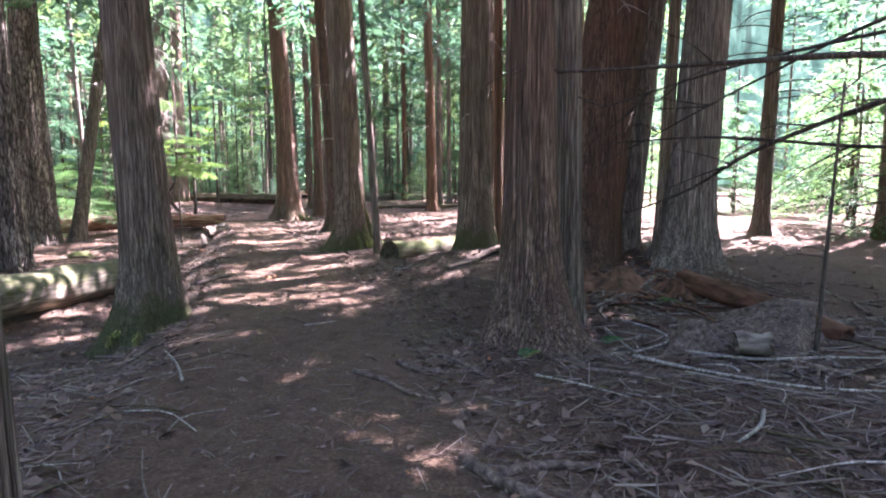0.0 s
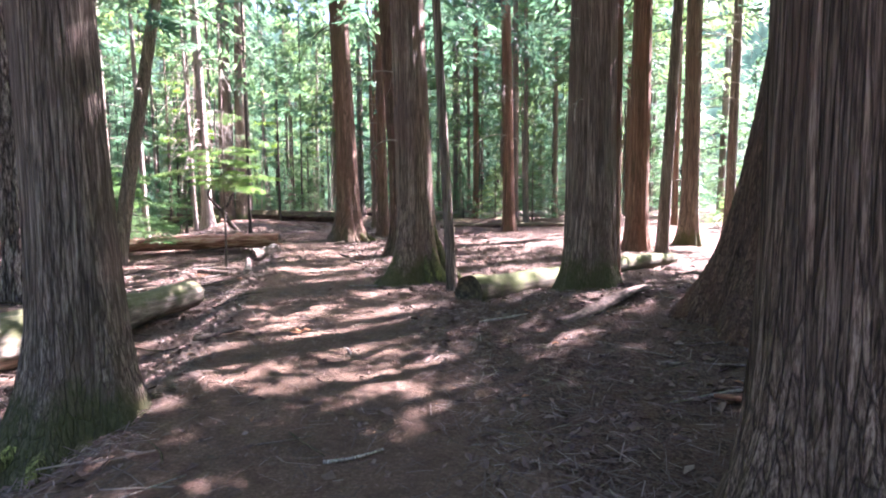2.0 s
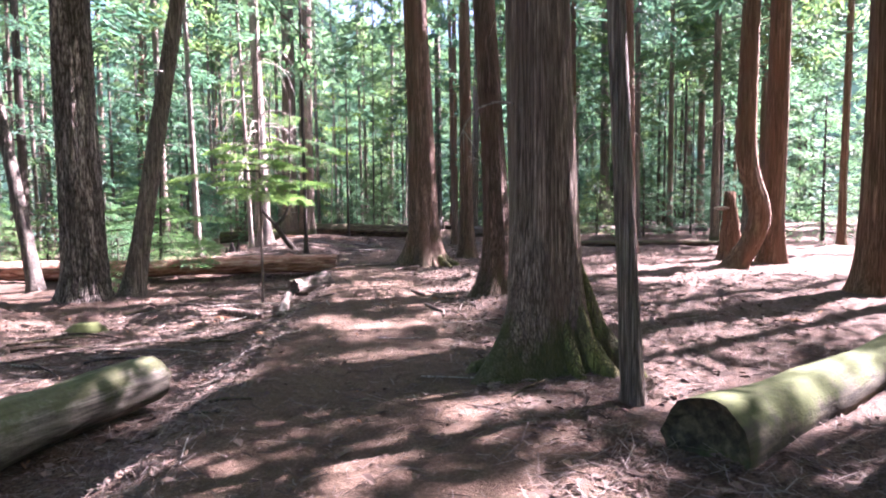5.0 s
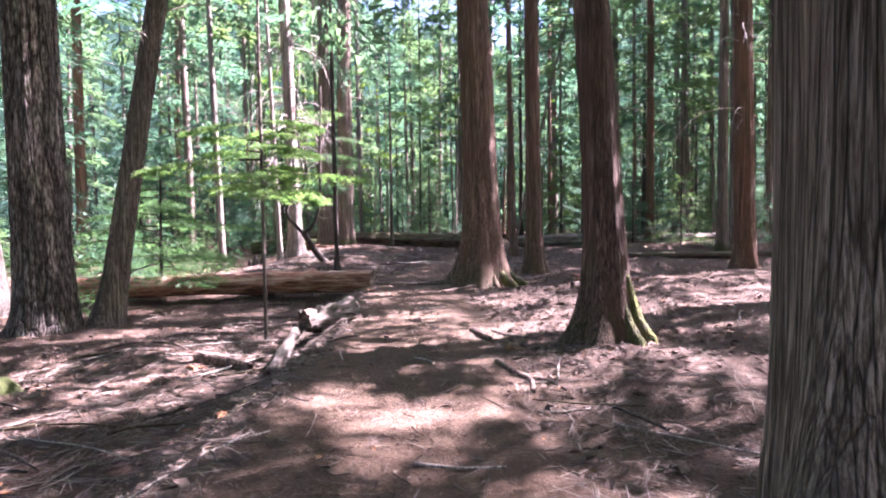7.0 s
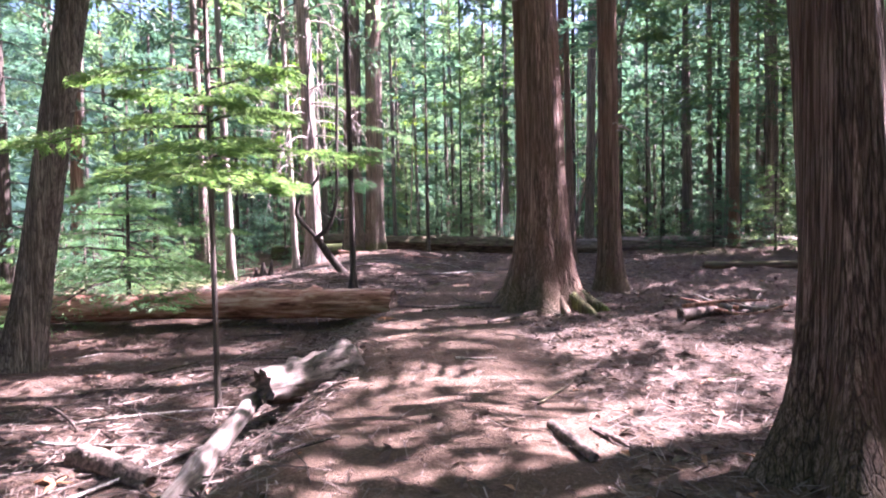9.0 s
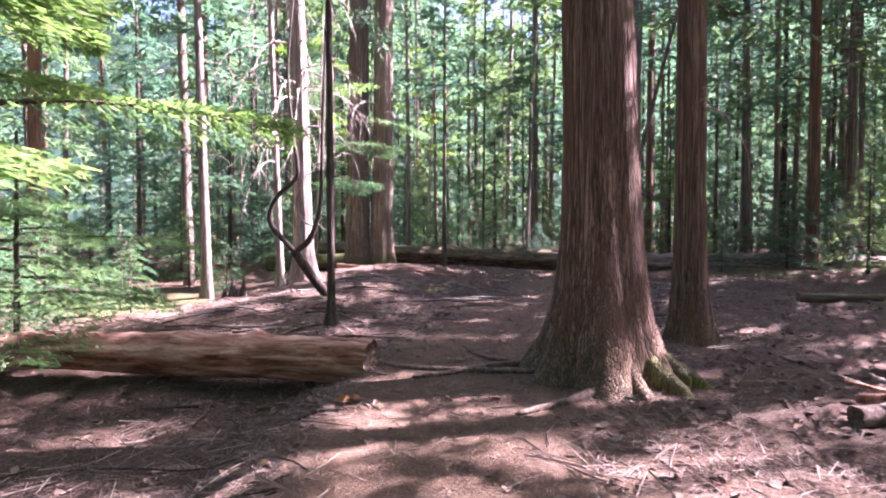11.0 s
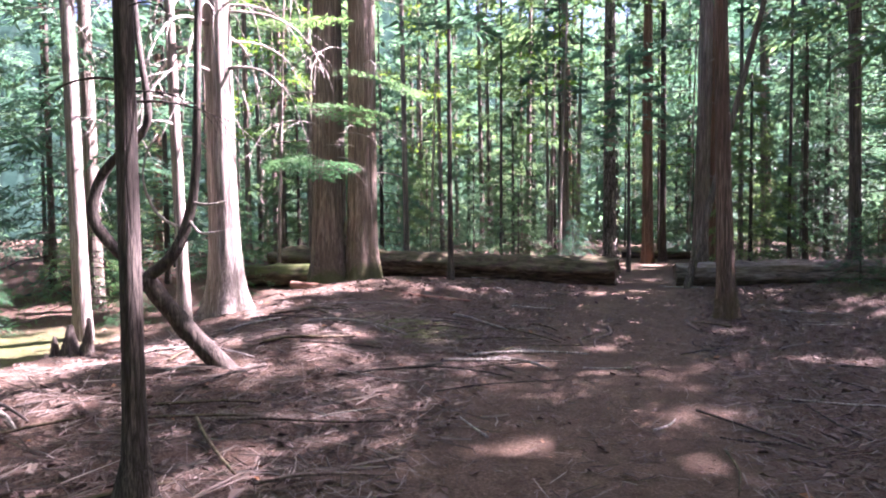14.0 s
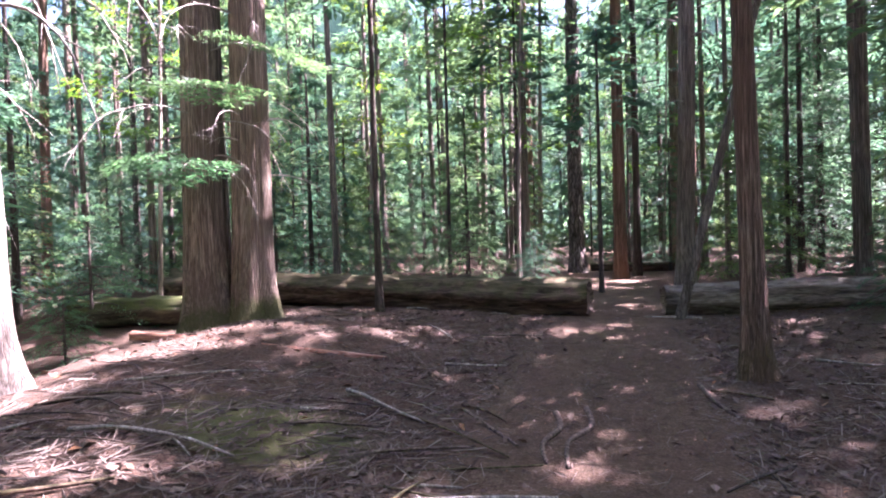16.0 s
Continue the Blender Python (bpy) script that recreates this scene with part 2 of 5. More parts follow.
def height(x, y):
    """The ground's height: level path, a fall to its west, a mound of roots and a low ridge."""
    x, y = np.asarray(x, float), np.asarray(y, float)
    d = x - way(y)
    z = -0.42 * step(0.9, 2.05, -d) * step(3, 7, y) * (1 - step(20.5, 24.5, y))
    z = z + 0.40 * bump(x, y, 3.2, 9.6, 2.2, 2.3) + 0.18 * bump(x, y, 1.0, 10.4, 1.5, 1.6)
    z = z + 0.42 * bump(x, y, -13.2, 31.6, 2.6, 3.0) + 0.22 * bump(x, y, -11.6, 27.4, 1.4, 2.2)
    z = z - 0.38 * step(-13.6, -15.4, x) * step(21, 25, y) * (1 - step(31, 35, y))
    z = z + 0.22 * step(30, 40, y) + 0.15 * step(1.5, 5, d) * step(12, 18, y)
    rough = step(0.7, 1.8, np.abs(d))
    z = z + rough * (0.022 * np.sin(4.1 * x + 1.3 * y) * np.sin(3.7 * y - 1.1 * x) + 0.012 * np.sin(8.3 * x - 4.1 * y + 1) * np.sin(7.7 * y + 3.2 * x))
    z = z + 0.035 * np.sin(1.7 * x + 0.6 * y) * np.sin(1.3 * y - 0.5 * x) * step(0.6, 2.5, np.abs(d))
    return z


def hz(x, y):
    return float(height(x, y))


def axis(lo, hi, fine):
    mid = np.arange(lo, hi + 1e-6, fine)
    out = np.array([1, 2.5, 5, 9, 15, 25, 45, 90, 180, 400, 900.0])
    return np.r_[lo - out[::-1], mid, hi + out]


def ground():
    xs, ys = axis(-24, 14, 0.16), axis(-3, 46, 0.16)
    gx, gy = np.meshgrid(xs, ys)
    gz = height(gx, gy)
    rng = np.random.default_rng(3)
    d = np.abs(gx - way(gy))
    off = step(0.7, 1.6, d)
    gz = gz + rng.normal(0, 0.006, gz.shape) + off * rng.normal(0, 0.012, gz.shape)
    nx, ny = len(xs), len(ys)
    idx = np.arange(nx * ny).reshape(ny, nx)
    q = np.stack([idx[:-1, :-1], idx[:-1, 1:], idx[1:, 1:], idx[1:, :-1]], -1).reshape(-1, 4)
    me = bpy.data.meshes.new("ground")
    me.from_pydata(np.stack([gx, gy, gz], -1).reshape(-1, 3).tolist(), [], q.tolist())
    half = 1.35 - 0.35 * step(20, 36, gy)
    tro = me.attributes.new("trodden", "FLOAT", "POINT")
    tro.data.foreach_set("value", (1 - step(half - 0.5, half + 0.7, d)).reshape(-1).astype(np.float32))
    mo = me.attributes.new("mossy", "FLOAT", "POINT")
    mossy = bump(gx, gy, -10.6, 29.2, 1.3, 0.9) + 0.9 * bump(gx, gy, -17.5, 27, 3.5, 4) + 0.8 * bump(gx, gy, -3.5, 35.5, 2.5, 2.5)
    mo.data.foreach_set("value", np.clip(mossy, 0, 1).reshape(-1).astype(np.float32) * 0.85)
    me.polygons.foreach_set("use_smooth", [True] * len(me.polygons))
    me.materials.append(GROUND)
    return tagged(new("ground", me), "brown forest floor with a trodden dirt path and needle litter", "ground", kind="structure")


ground()


# ---- mesh builders ----
def mesh_of(name, verts, faces, mats, slots=None, smooth=True):
    me = bpy.data.meshes.new(name)
    me.from_pydata([tuple(v) for v in verts], [], [tuple(f) for f in faces])
    for m in mats:
        me.materials.append(m)
    if slots is not None:
        me.polygons.foreach_set("material_index", slots)
    me.polygons.foreach_set("use_smooth", [smooth] * len(me.polygons))
    return me


def part(name, me, parent, label=""):
    ob = new(name, me)
    ob.parent = parent
    if label:
        tagged(ob, label)
    return ob


def thing(name, x, y, label, category, group="", z=None, turn=0.0):
    ob = new(name)
    ob.matrix_world = pose(x, y, hz(x, y) if z is None else z, 0, 0, turn)
    return tagged(ob, label, category, group)


def tube(points, radii, sides=6, rng=None, rough=0.0, caps=True):
    """Verts and faces of a tube along points."""
    P = np.asarray(points, float)
    T = np.gradient(P, axis=0)
    T /= np.linalg.norm(T, axis=1)[:, None] + 1e-9
    up = np.array([0, 0, 1.0]) if abs(T[0][2]) < 0.9 else np.array([1.0, 0, 0])
    verts, a = [], np.linspace(0, 2 * np.pi, sides, endpoint=False)
    for k in range(len(P)):
        s = np.cross(T[k], up)
        s /= np.linalg.norm(s) + 1e-9
        n = np.cross(s, T[k])
        up = n
        r = radii[k] * (1 + (rng.normal(0, rough, sides) if rough else 0))
        verts.append(P[k] + np.outer(np.cos(a) * r, s) + np.outer(np.sin(a) * r, n))
    V = np.concatenate(verts)
    F = []
    for k in range(len(P) - 1):
        for j in range(sides):
            j2 = (j + 1) % sides
            F.append((k * sides + j, k * sides + j2, (k + 1) * sides + j2, (k + 1) * sides + j))
    if caps:
        F.append(tuple(range(sides))[::-1])
        F.append(tuple((len(P) - 1) * sides + j for j in range(sides)))
    return V, F


def joined(pieces):
    V, F, n = [], [], 0
    for v, f in pieces:
        V.append(np.asarray(v))
        F += [tuple(i + n for i in q) for q in f]
        n += len(v)
    return np.concatenate(V), F


def trunk_mesh(r, h, lean=(0, 0), flare=0.35, lobes=5, seed=0, mat=CEDAR, segs=40, rings=44, ridge=0.035, curve=None, taper=0.55, foot=0.38):
    """A tapered trunk with fluted, spreading foot and fissured sides."""
    rng = np.random.default_rng(seed)
    zs = -0.35 + (h + 0.35) * np.linspace(0, 1, rings) ** 1.9
    a = np.linspace(0, 2 * np.pi, segs, endpoint=False)
    ph = rng.uniform(0, 6.28, 6)
    amp = rng.uniform(0.3, 1.0, lobes)
    dirs = np.sort(rng.uniform(0, 2 * np.pi, lobes)) * 0.4 + np.arange(lobes) * 2 * np.pi / lobes * 0.6 + ph[0]
    lob = sum(am * np.exp(-((np.angle(np.exp(1j * (a - d))) / 0.38) ** 2)) for am, d in zip(amp, dirs))
    cuts = np.repeat(rng.normal(0, 0.55, segs // 4 + 1), 4)[:segs] - 1.1 * (rng.uniform(0, 1, segs) < 0.16)
    V = []
    for z in zs:
        u = max(z, 0) / h
        rr = r * (1 - taper * u)
        w = np.exp(-max(z, -0.1) / foot)
        w2 = np.exp(-max(z, 0) / (foot * 2.6))
        rad = rr * (1 + flare * w * (0.38 + 1.45 * lob) + 0.16 * flare * w2 * (1 + lob))
        if segs > 60:
            rad = rad * (1 + ridge * (0.8 * np.sin(a * 7 + ph[1] + 0.4 * math.sin(z * 0.9 + ph[3])) + cuts * (0.7 + 0.3 * math.sin(2.1 * z + ph[2]))) + rng.normal(0, ridge * 0.22, segs))
        else:
            rad = rad * (1 + ridge * (np.sin(a * 11 + ph[1] + 0.5 * math.sin(z * 0.9 + ph[3])) + 0.7 * np.sin(a * 19 + ph[2] + 0.7 * math.sin(z * 0.6))) + rng.normal(0, ridge * 0.35, segs))
        cx = lean[0] * z + 0.03 * r * math.sin(z * 0.8 + ph[4])
        cy = lean[1] * z + 0.03 * r * math.cos(z * 0.7 + ph[5])
        if curve:
            dx, dy = curve(z)
            cx, cy = cx + dx, cy + dy
        V.append(np.stack([cx + rad * np.cos(a), cy + rad * np.sin(a), np.full(segs, z)], -1))
    F = []
    for k in range(rings - 1):
        for j in range(segs):
            j2 = (j + 1) % segs
            F.append((k * segs + j, k * segs + j2, (k + 1) * segs + j2, (k + 1) * segs + j))
    F.append(tuple((rings - 1) * segs + j for j in range(segs)))
    return mesh_of("trunk", np.concatenate(V), F, [mat])


def spray(rng, base, heading, length, leaves, leaf, rise=0.1, droop=0.5, width=0.42, thick=0.012, tilt=0.45, slim=0.135):
    """One conifer branch: a drooping stem with flat side twigs of many small leaves."""
    h = np.array([math.cos(heading), math.sin(heading), 0])
    side = np.array([-h[1], h[0], 0])
    s = np.sqrt(rng.uniform(0.02, 1, leaves))
    sgn = rng.choice([-1, 1], leaves)
    u = rng.uniform(0, 1, leaves)
    w = width * length * np.sin(np.pi * np.clip(s * 0.86 + 0.1, 0, 1)) ** 0.8
    sq = np.round(s * 11 + 0.25 * sgn) / 11 + rng.normal(0, 0.012, leaves)
    along = sq * length + 0.45 * u * w
    lift = rise * length * sq - droop * length * sq ** 2 - 0.22 * w * u ** 1.6
    P = base + np.outer(along, h) + np.outer(sgn * u * w, side) + np.outer(lift, [0, 0, 1]) + rng.normal(0, leaf * 0.25, (leaves, 3))
    d = np.outer(np.full(leaves, 0.55), h) + np.outer(sgn * 0.8, side) + rng.normal(0, 0.28, (leaves, 3))
    d[:, 2] -= 0.25
    d /= np.linalg.norm(d, axis=1)[:, None]
    n = np.array([0, 0, 1.0]) + rng.normal(0, tilt, (leaves, 3))
    t = np.cross(n, d)
    t /= np.linalg.norm(t, axis=1)[:, None] + 1e-9
    L = leaf * rng.uniform(0.6, 1.3, leaves)[:, None]
    V = np.stack([P + t * L * slim, P + d * L, P - t * L * slim], 1).reshape(-1, 3)
    F = [(3 * k, 3 * k + 1, 3 * k + 2) for k in range(leaves)]
    ss = np.linspace(0, 1, 4)
    stem = base + np.outer(ss * length, h) + np.outer(rise * length * ss - droop * length * ss ** 2, [0, 0, 1])
    tv, tf = tube(stem, thick * (1.15 - ss), 3, caps=False)
    return (V, F), (tv, tf)


def foliage_mesh(seed, z0, z1, reach, branches, leaves, leaf, mat, wood=DARKWOOD, top=0.12, droop=0.45, jitter=0.3, lean=(0, 0), r0=0.1, tilt=0.45):
    """A crown of drooping sprays round a stem, longest below."""
    rng = np.random.default_rng(seed)
    fol, stems = [], []
    for k in range(branches):
        u = (k + rng.uniform(0, 1)) / branches
        z = z0 + (z1 - z0) * u
        ln = reach * (1 - (1 - top) * u ** 1.3) * rng.uniform(1 - jitter, 1 + jitter * 0.6)
        a = k * 2.399 + rng.uniform(-0.6, 0.6)
        base = np.array([lean[0] * z + r0 * math.cos(a), lean[1] * z + r0 * math.sin(a), z])
        f, s = spray(rng, base, a, ln, max(10, int(leaves * (0.35 + 0.65 * ln / reach))), leaf, rng.uniform(-0.05, 0.25), droop * rng.uniform(0.6, 1.2), 0.42, 0.008 + 0.006 * ln, tilt)
        fol.append(f)
        stems.append(s)
    fv, ff = joined(fol)
    sv, sf = joined(stems)
    V = np.concatenate([fv, sv])
    F = ff + [tuple(i + len(fv) for i in q) for q in sf]
    return mesh_of("crown", V, F, [mat, wood], [0] * len(ff) + [1] * len(sf), smooth=False)


def dead_branch_mesh(rng, length, arch=0.5, droop=1.0, thick=0.022, twigs=4, mat=DEADWOOD, heading=0.0):
    """A bare branch that rises, arches and hangs, with a few bare twigs."""
    s = np.linspace(0, 1, 10)
    h = np.array([math.cos(heading), math.sin(heading), 0])
    side = np.array([-h[1], h[0], 0])
    bend = rng.uniform(-0.25, 0.25)
    P = np.outer(length * np.sin(s * 1.25) / 0.95, h) + np.outer(bend * length * s ** 2, side) + np.outer(arch * length * s - droop * length * s ** 2.2, [0, 0, 1])
    P = P + rng.normal(0, 0.012 * length, P.shape) * s[:, None]
    pieces = [tube(P, thick * (1.1 - 0.9 * s), 5)]
    for _ in range(twigs):
        k = rng.integers(3, 9)
        d = P[k] - P[k - 1]
        d = d / np.linalg.norm(d) + rng.normal(0, 0.55, 3)
        ln = length * rng.uniform(0.15, 0.4)
        q = np.linspace(0, 1, 4)
        Q = P[k] + np.outer(q * ln, d) + np.outer(-0.3 * ln * q ** 2, [0, 0, 1])
        pieces.append(tube(Q, thick * 0.4 * (1.1 - q), 3))
    V, F = joined(pieces)
    return mesh_of("dead_branch", V, F, [mat])


def set_dead_branches(tree, seed, count, z0, z1, length, r, lean=(0, 0), arch=0.35, droop=0.9, thick=0.02, mat=DEADWOOD, twigs=4, spread=(0, 6.28)):
    rng = np.random.default_rng(seed)
    for k in range(count):
        z = rng.uniform(z0, z1)
        a = rng.uniform(*spread)
        me = dead_branch_mesh(rng, length * rng.uniform(0.5, 1.2), arch * rng.uniform(0.3, 1.3), droop * rng.uniform(0.6, 1.3), thick * rng.uniform(0.6, 1.3), twigs, mat, a)
        ob = part("dead_branch", me, tree, "bare dead branch" if k == 0 else "")
        ob.location = (lean[0] * z + r * 0.8 * math.cos(a), lean[1] * z + r * 0.8 * math.sin(a), z)


# crowns that several tall trees share, mostly above the view, scaled to shade the ground
CROWNS_HIGH = [foliage_mesh(100 + k, 7.0, 24.0, 3.4, 44, 150, 0.42, LEAF_DARK, r0=0.15) for k in range(4)]


CROWN_TOP = foliage_mesh(140, 8.5, 14.0, 1.3, 16, 60, 0.42, LEAF_DARK, r0=0.05)


def big_tree(x, y, diam, label, mat=CEDAR, lean=(0, 0), h=24.0, seed=0, flare=0.35, lobes=5, crown=True, segs=44, curve=None, foot=0.38, ridge=0.035, taper=0.55, name="cedar_tree", group="large trees beside the path"):
    t = thing(name, x, y, label, "tree", group)
    part("trunk", trunk_mesh(diam / 2, h, lean, flare, lobes, seed, mat, segs, 46, ridge, curve, taper, foot), t)
    if crown:
        c = part("crown", CROWNS_HIGH[seed % 4], t, "dark green drooping conifer crown")
        c.matrix_basis = pose(lean[0] * 12, lean[1] * 12, 0, 0, 0, seed * 67) @ Matrix.Diagonal((float(crown), float(crown), 1, 1))
    else:
        c = part("crown", CROWN_TOP, t, "small high green crown")
        c.matrix_basis = pose(lean[0] * 0.75 * h, lean[1] * 0.75 * h, 0, 0, 0, seed * 67) @ Matrix.Diagonal((1, 1, h / 14, 1))
    if diam > 0.3 and name != "pale_tree":
        set_dead_branches(t, seed + 900, 4, 2.2, 6.5, 0.7, diam * 0.45, lean, 0.25, 0.8, 0.011)
    return t


# ---- trees by the path ----
CED = "tall cedar with grey-brown fibrous bark and mossy flared foot"
big_tree(-3.30, 7.05, 0.52, CED, lean=(-0.035, 0.0), seed=1, flare=0.72, foot=0.36, segs=96)
big_tree(0.78, 5.80, 0.46, "tall cedar with stringy brown bark and fluted flared foot", CEDAR_DRY, lean=(-0.015, 0), seed=2, flare=1.15, lobes=7, foot=0.42, ridge=0.05, segs=96)
big_tree(1.24, 6.35, 0.27, "slim cedar with stringy bark growing close behind a larger one", CEDAR_PLAIN, lean=(-0.015, 0), seed=3, flare=0.4, crown=False)
big_tree(0.67, 11.39, 0.64, "tall dark cedar with straight grey bark and mossy foot", lean=(0.0, 0), seed=4, crown=False, flare=0.4, segs=96)
big_tree(-1.93, 13.30, 0.62, "tall cedar with grey strips of bark and a mossy split foot", lean=(-0.03, 0.0), seed=5, flare=0.85, lobes=4, segs=96)
big_tree(-2.93, 17.72, 0.42, "reddish-brown cedar with moss up one side of its foot", CEDAR_RED, lean=(-0.06, 0.03), seed=6, crown=1.2, flare=0.95, lobes=4, segs=96)
big_tree(-1.26, 12.30, 0.15, "slender dark young tree with a slight bend", CEDAR_PLAIN, lean=(-0.05, 0), seed=7, flare=0.3, h=14, crown=False, segs=16)
big_tree(-5.66, 23.20, 0.74, "massive cedar with reddish stringy bark and wide mossy root flare", CEDAR_RED, lean=(-0.035, 0), seed=8, crown=0.55, flare=0.95, lobes=6, foot=0.5, segs=96)
big_tree(-4.93, 25.40, 0.38, "reddish slim cedar close to a massive one", CEDAR_RED, lean=(-0.01, 0), seed=9, crown=False, flare=0.55)
big_tree(-0.17, 26.20, 0.44, "reddish-brown fir trunk with moss on its foot", RED_BARK, lean=(-0.02, 0), seed=10, crown=0.5, flare=0.5)
big_tree(-12.00, 18.40, 0.86, "old fir with deeply furrowed dark bark", FIR, lean=(-0.01, 0), seed=11, flare=0.3, ridge=0.05, name="fir_tree", segs=96)
big_tree(-11.35, 19.05, 0.40, "grey tree leaning beside an old fir", CEDAR_PLAIN, lean=(0.15, 0.08), seed=12, flare=0.5, h=16, name="leaning_tree")
big_tree(-9.25, 13.3, 0.56, "tall fir with cracked grey bark", FIR, lean=(-0.01, 0), seed=13, flare=0.3, name="fir_tree")
big_tree(-13.79, 29.1, 0.44, "pale-barked tree with hanging bare lower branches", PALE, lean=(-0.03, 0.0), seed=14, crown=False, flare=0.55, name="pale_tree")
big_tree(-14.04, 28.5, 0.17, "slender pale tree stem", PALE, lean=(-0.04, 0), seed=15, flare=0.4, h=13, crown=False, segs=16, name="pale_tree")
big_tree(-16.4, 28.5, 0.26, "slender pale tree stem in the sunny hollow", PALE, lean=(-0.03, 0), seed=16, flare=0.3, h=14, crown=False, segs=20, name="pale_tree")
big_tree(-14.80, 33.1, 0.70, "large twin cedar with brown fibrous bark and moss", CEDAR, lean=(0.01, 0), seed=17, flare=0.55, crown=0.35)
big_tree(-14.10, 33.4, 0.66, "large twin cedar with brown fibrous bark", CEDAR, lean=(0.015, 0), seed=18, flare=0.5, crown=0.35)
big_tree(-6.75, 32.3, 0.25, "slim straight tree with ringed brown bark beside the path", CEDAR_RED, lean=(-0.02, 0), seed=19, flare=0.45, h=11, crown=False, segs=20)
big_tree(2.03, 9.0, 0.92, "broad leaning cedar with reddish peeling bark on a root mound", CEDAR_SPLIT, lean=(0.13, 0.02), seed=20, flare=0.5, foot=0.55, taper=0.5, segs=96)
big_tree(2.82, 9.35, 0.33, "slim grey tree leaning out beside a broad cedar", CEDAR_PLAIN, lean=(0.10, 0.02), seed=21, flare=0.4, h=12, crown=False, segs=18)
big_tree(3.35, 8.45, 0.60, "stout grey-brown cedar on a mound of roots", CEDAR_PLAIN, lean=(0.05, 0), seed=22, flare=0.5)
big_tree(4.9, 13.3, 0.30, "slim grey tree at the clearing's edge", CEDAR_PLAIN, lean=(0.02, 0), seed=23, flare=0.4, h=16, crown=0.6, segs=20)
big_tree(8.3, 15.4, 0.38, "slim dark tree at the clearing's edge", CEDAR_PLAIN, lean=(0.02, 0), seed=24, flare=0.4, h=18, segs=20, crown=1.05)
big_tree(2.75, 18.0, 0.48, "reddish-brown cedar trunk against the bright clearing", RED_BARK, lean=(0.01, 0), seed=25, crown=0.45, flare=0.4)
big_tree(3.2, 17.4, 0.26, "slim dark tree against the bright clearing", CEDAR_PLAIN, lean=(0.04, 0), seed=26, flare=0.3, h=16, crown=False, segs=18)
big_tree(4.5, 19.7, 0.44, "brown cedar trunk against the bright clearing", CEDAR, lean=(0.0, 0), seed=27, crown=0.65, flare=0.5)
big_tree(1.20, 12.6, 0.20, "slim reddish stem behind a dark cedar", RED_BARK, lean=(0.0, 0), seed=28, flare=0.3, h=14, crown=False, segs=18)
big_tree(1.85, 22.0, 0.44, "orange-brown tree with a swept curve at its base", RED_BARK, lean=(0.02, 0), seed=29, flare=0.3, h=16,
         curve=lambda z: (0.38 * math.exp(-((z - 1.1) / 0.9) ** 2) - 0.25 * math.exp(-max(z, 0) / 0.5), 0.0), crown=False, name="curved_tree")
big_tree(2.9, 23.4, 0.50, "orange-brown cedar trunk lit by the sun", RED_BARK, lean=(0.01, 0), seed=30, crown=0.8, flare=0.4)
# two added trees whose crowns throw shade towards the path
big_tree(6.6, 22.6, 0.30, "slim brown tree added in the sunny clearing for its shade", CEDAR_PLAIN, lean=(0.01, 0), seed=33, crown=0.55, flare=0.4, segs=20)
big_tree(8.7, 19.3, 0.28, "slim grey tree added in the sunny clearing for its shade", CEDAR_PLAIN, lean=(0.015, 0), seed=34, crown=0.65, flare=0.4, segs=20)
big_tree(-1.50, 2.05, 0.26, "grey-green lichened trunk close beside the path", CEDAR_PLAIN, seed=31, flare=0.3)


# ---- the forest round about ----
def young_conifer(x, y, h, reach, seed, label, leaf=0.11, leaves=120, branches=34, z0=0.5, mat=LEAF_DARK, diam=None, turn=0.0):
    t = thing("young_conifer", x, y, label, "tree", "young conifers", turn=turn)
    part("trunk", trunk_mesh((diam or 0.02 * h) / 2 + 0.01, h, (0, 0), 0.2, 4, seed, DARKWOOD, 8, 12, 0.03), t)
    part("crown", foliage_mesh(seed, z0, h, reach, branches, leaves, leaf, mat, r0=0.02), t)
    return t


def inside_open(x, y):
    """The open ground round the walk, which stays free of scattered trees."""
    d = x - float(way(y))
    if -5 < y < 40 and -6.5 < d < (9.5 + 0.12 * max(y - 10, 0) if y < 33 else 3.5):
        return True
    if 36 < y < 62 and abs(d + 0.6) < 1.6:
        return True
    if -19.5 < x < -11 and 15 < y < 36:
        return True
    if 6 < x < 24 and 14 < y < 36:      # the sunny clearing
        return True
    return False


rng = np.random.default_rng(11)
PROTO_YOUNG = []
for k in range(4):
    PROTO_YOUNG.append(young_conifer(-30 + 8 * k, 70, 7 + 2.2 * k, 1.9 + 0.25 * k, 200 + k, "young conifer with dense drooping green sprays", leaf=0.185, leaves=225, branches=46, z0=0.4))
PROTO_TALL = []
for k, (diam, mat) in enumerate([(0.34, CEDAR_PLAIN), (0.22, CEDAR_PLAIN), (0.5, CEDAR), (0.16, DARKWOOD), (0.3, RED_BARK)]):
    t = thing("forest_tree", -34 + 9 * k, 64, "straight forest tree trunk with high green crown", "tree", "trees of the forest behind")
    part("trunk", trunk_mesh(diam / 2, 22, (0.012 * (k - 2), 0), 0.3, 4, 300 + k, mat, 12, 20, 0.03), t)
    part("crown", foliage_mesh(300 + k, 3.2 + k * 0.9, 22, 2.5, 42, 145, 0.35, LEAF_DARK, r0=0.1), t)
    PROTO_TALL.append(t)


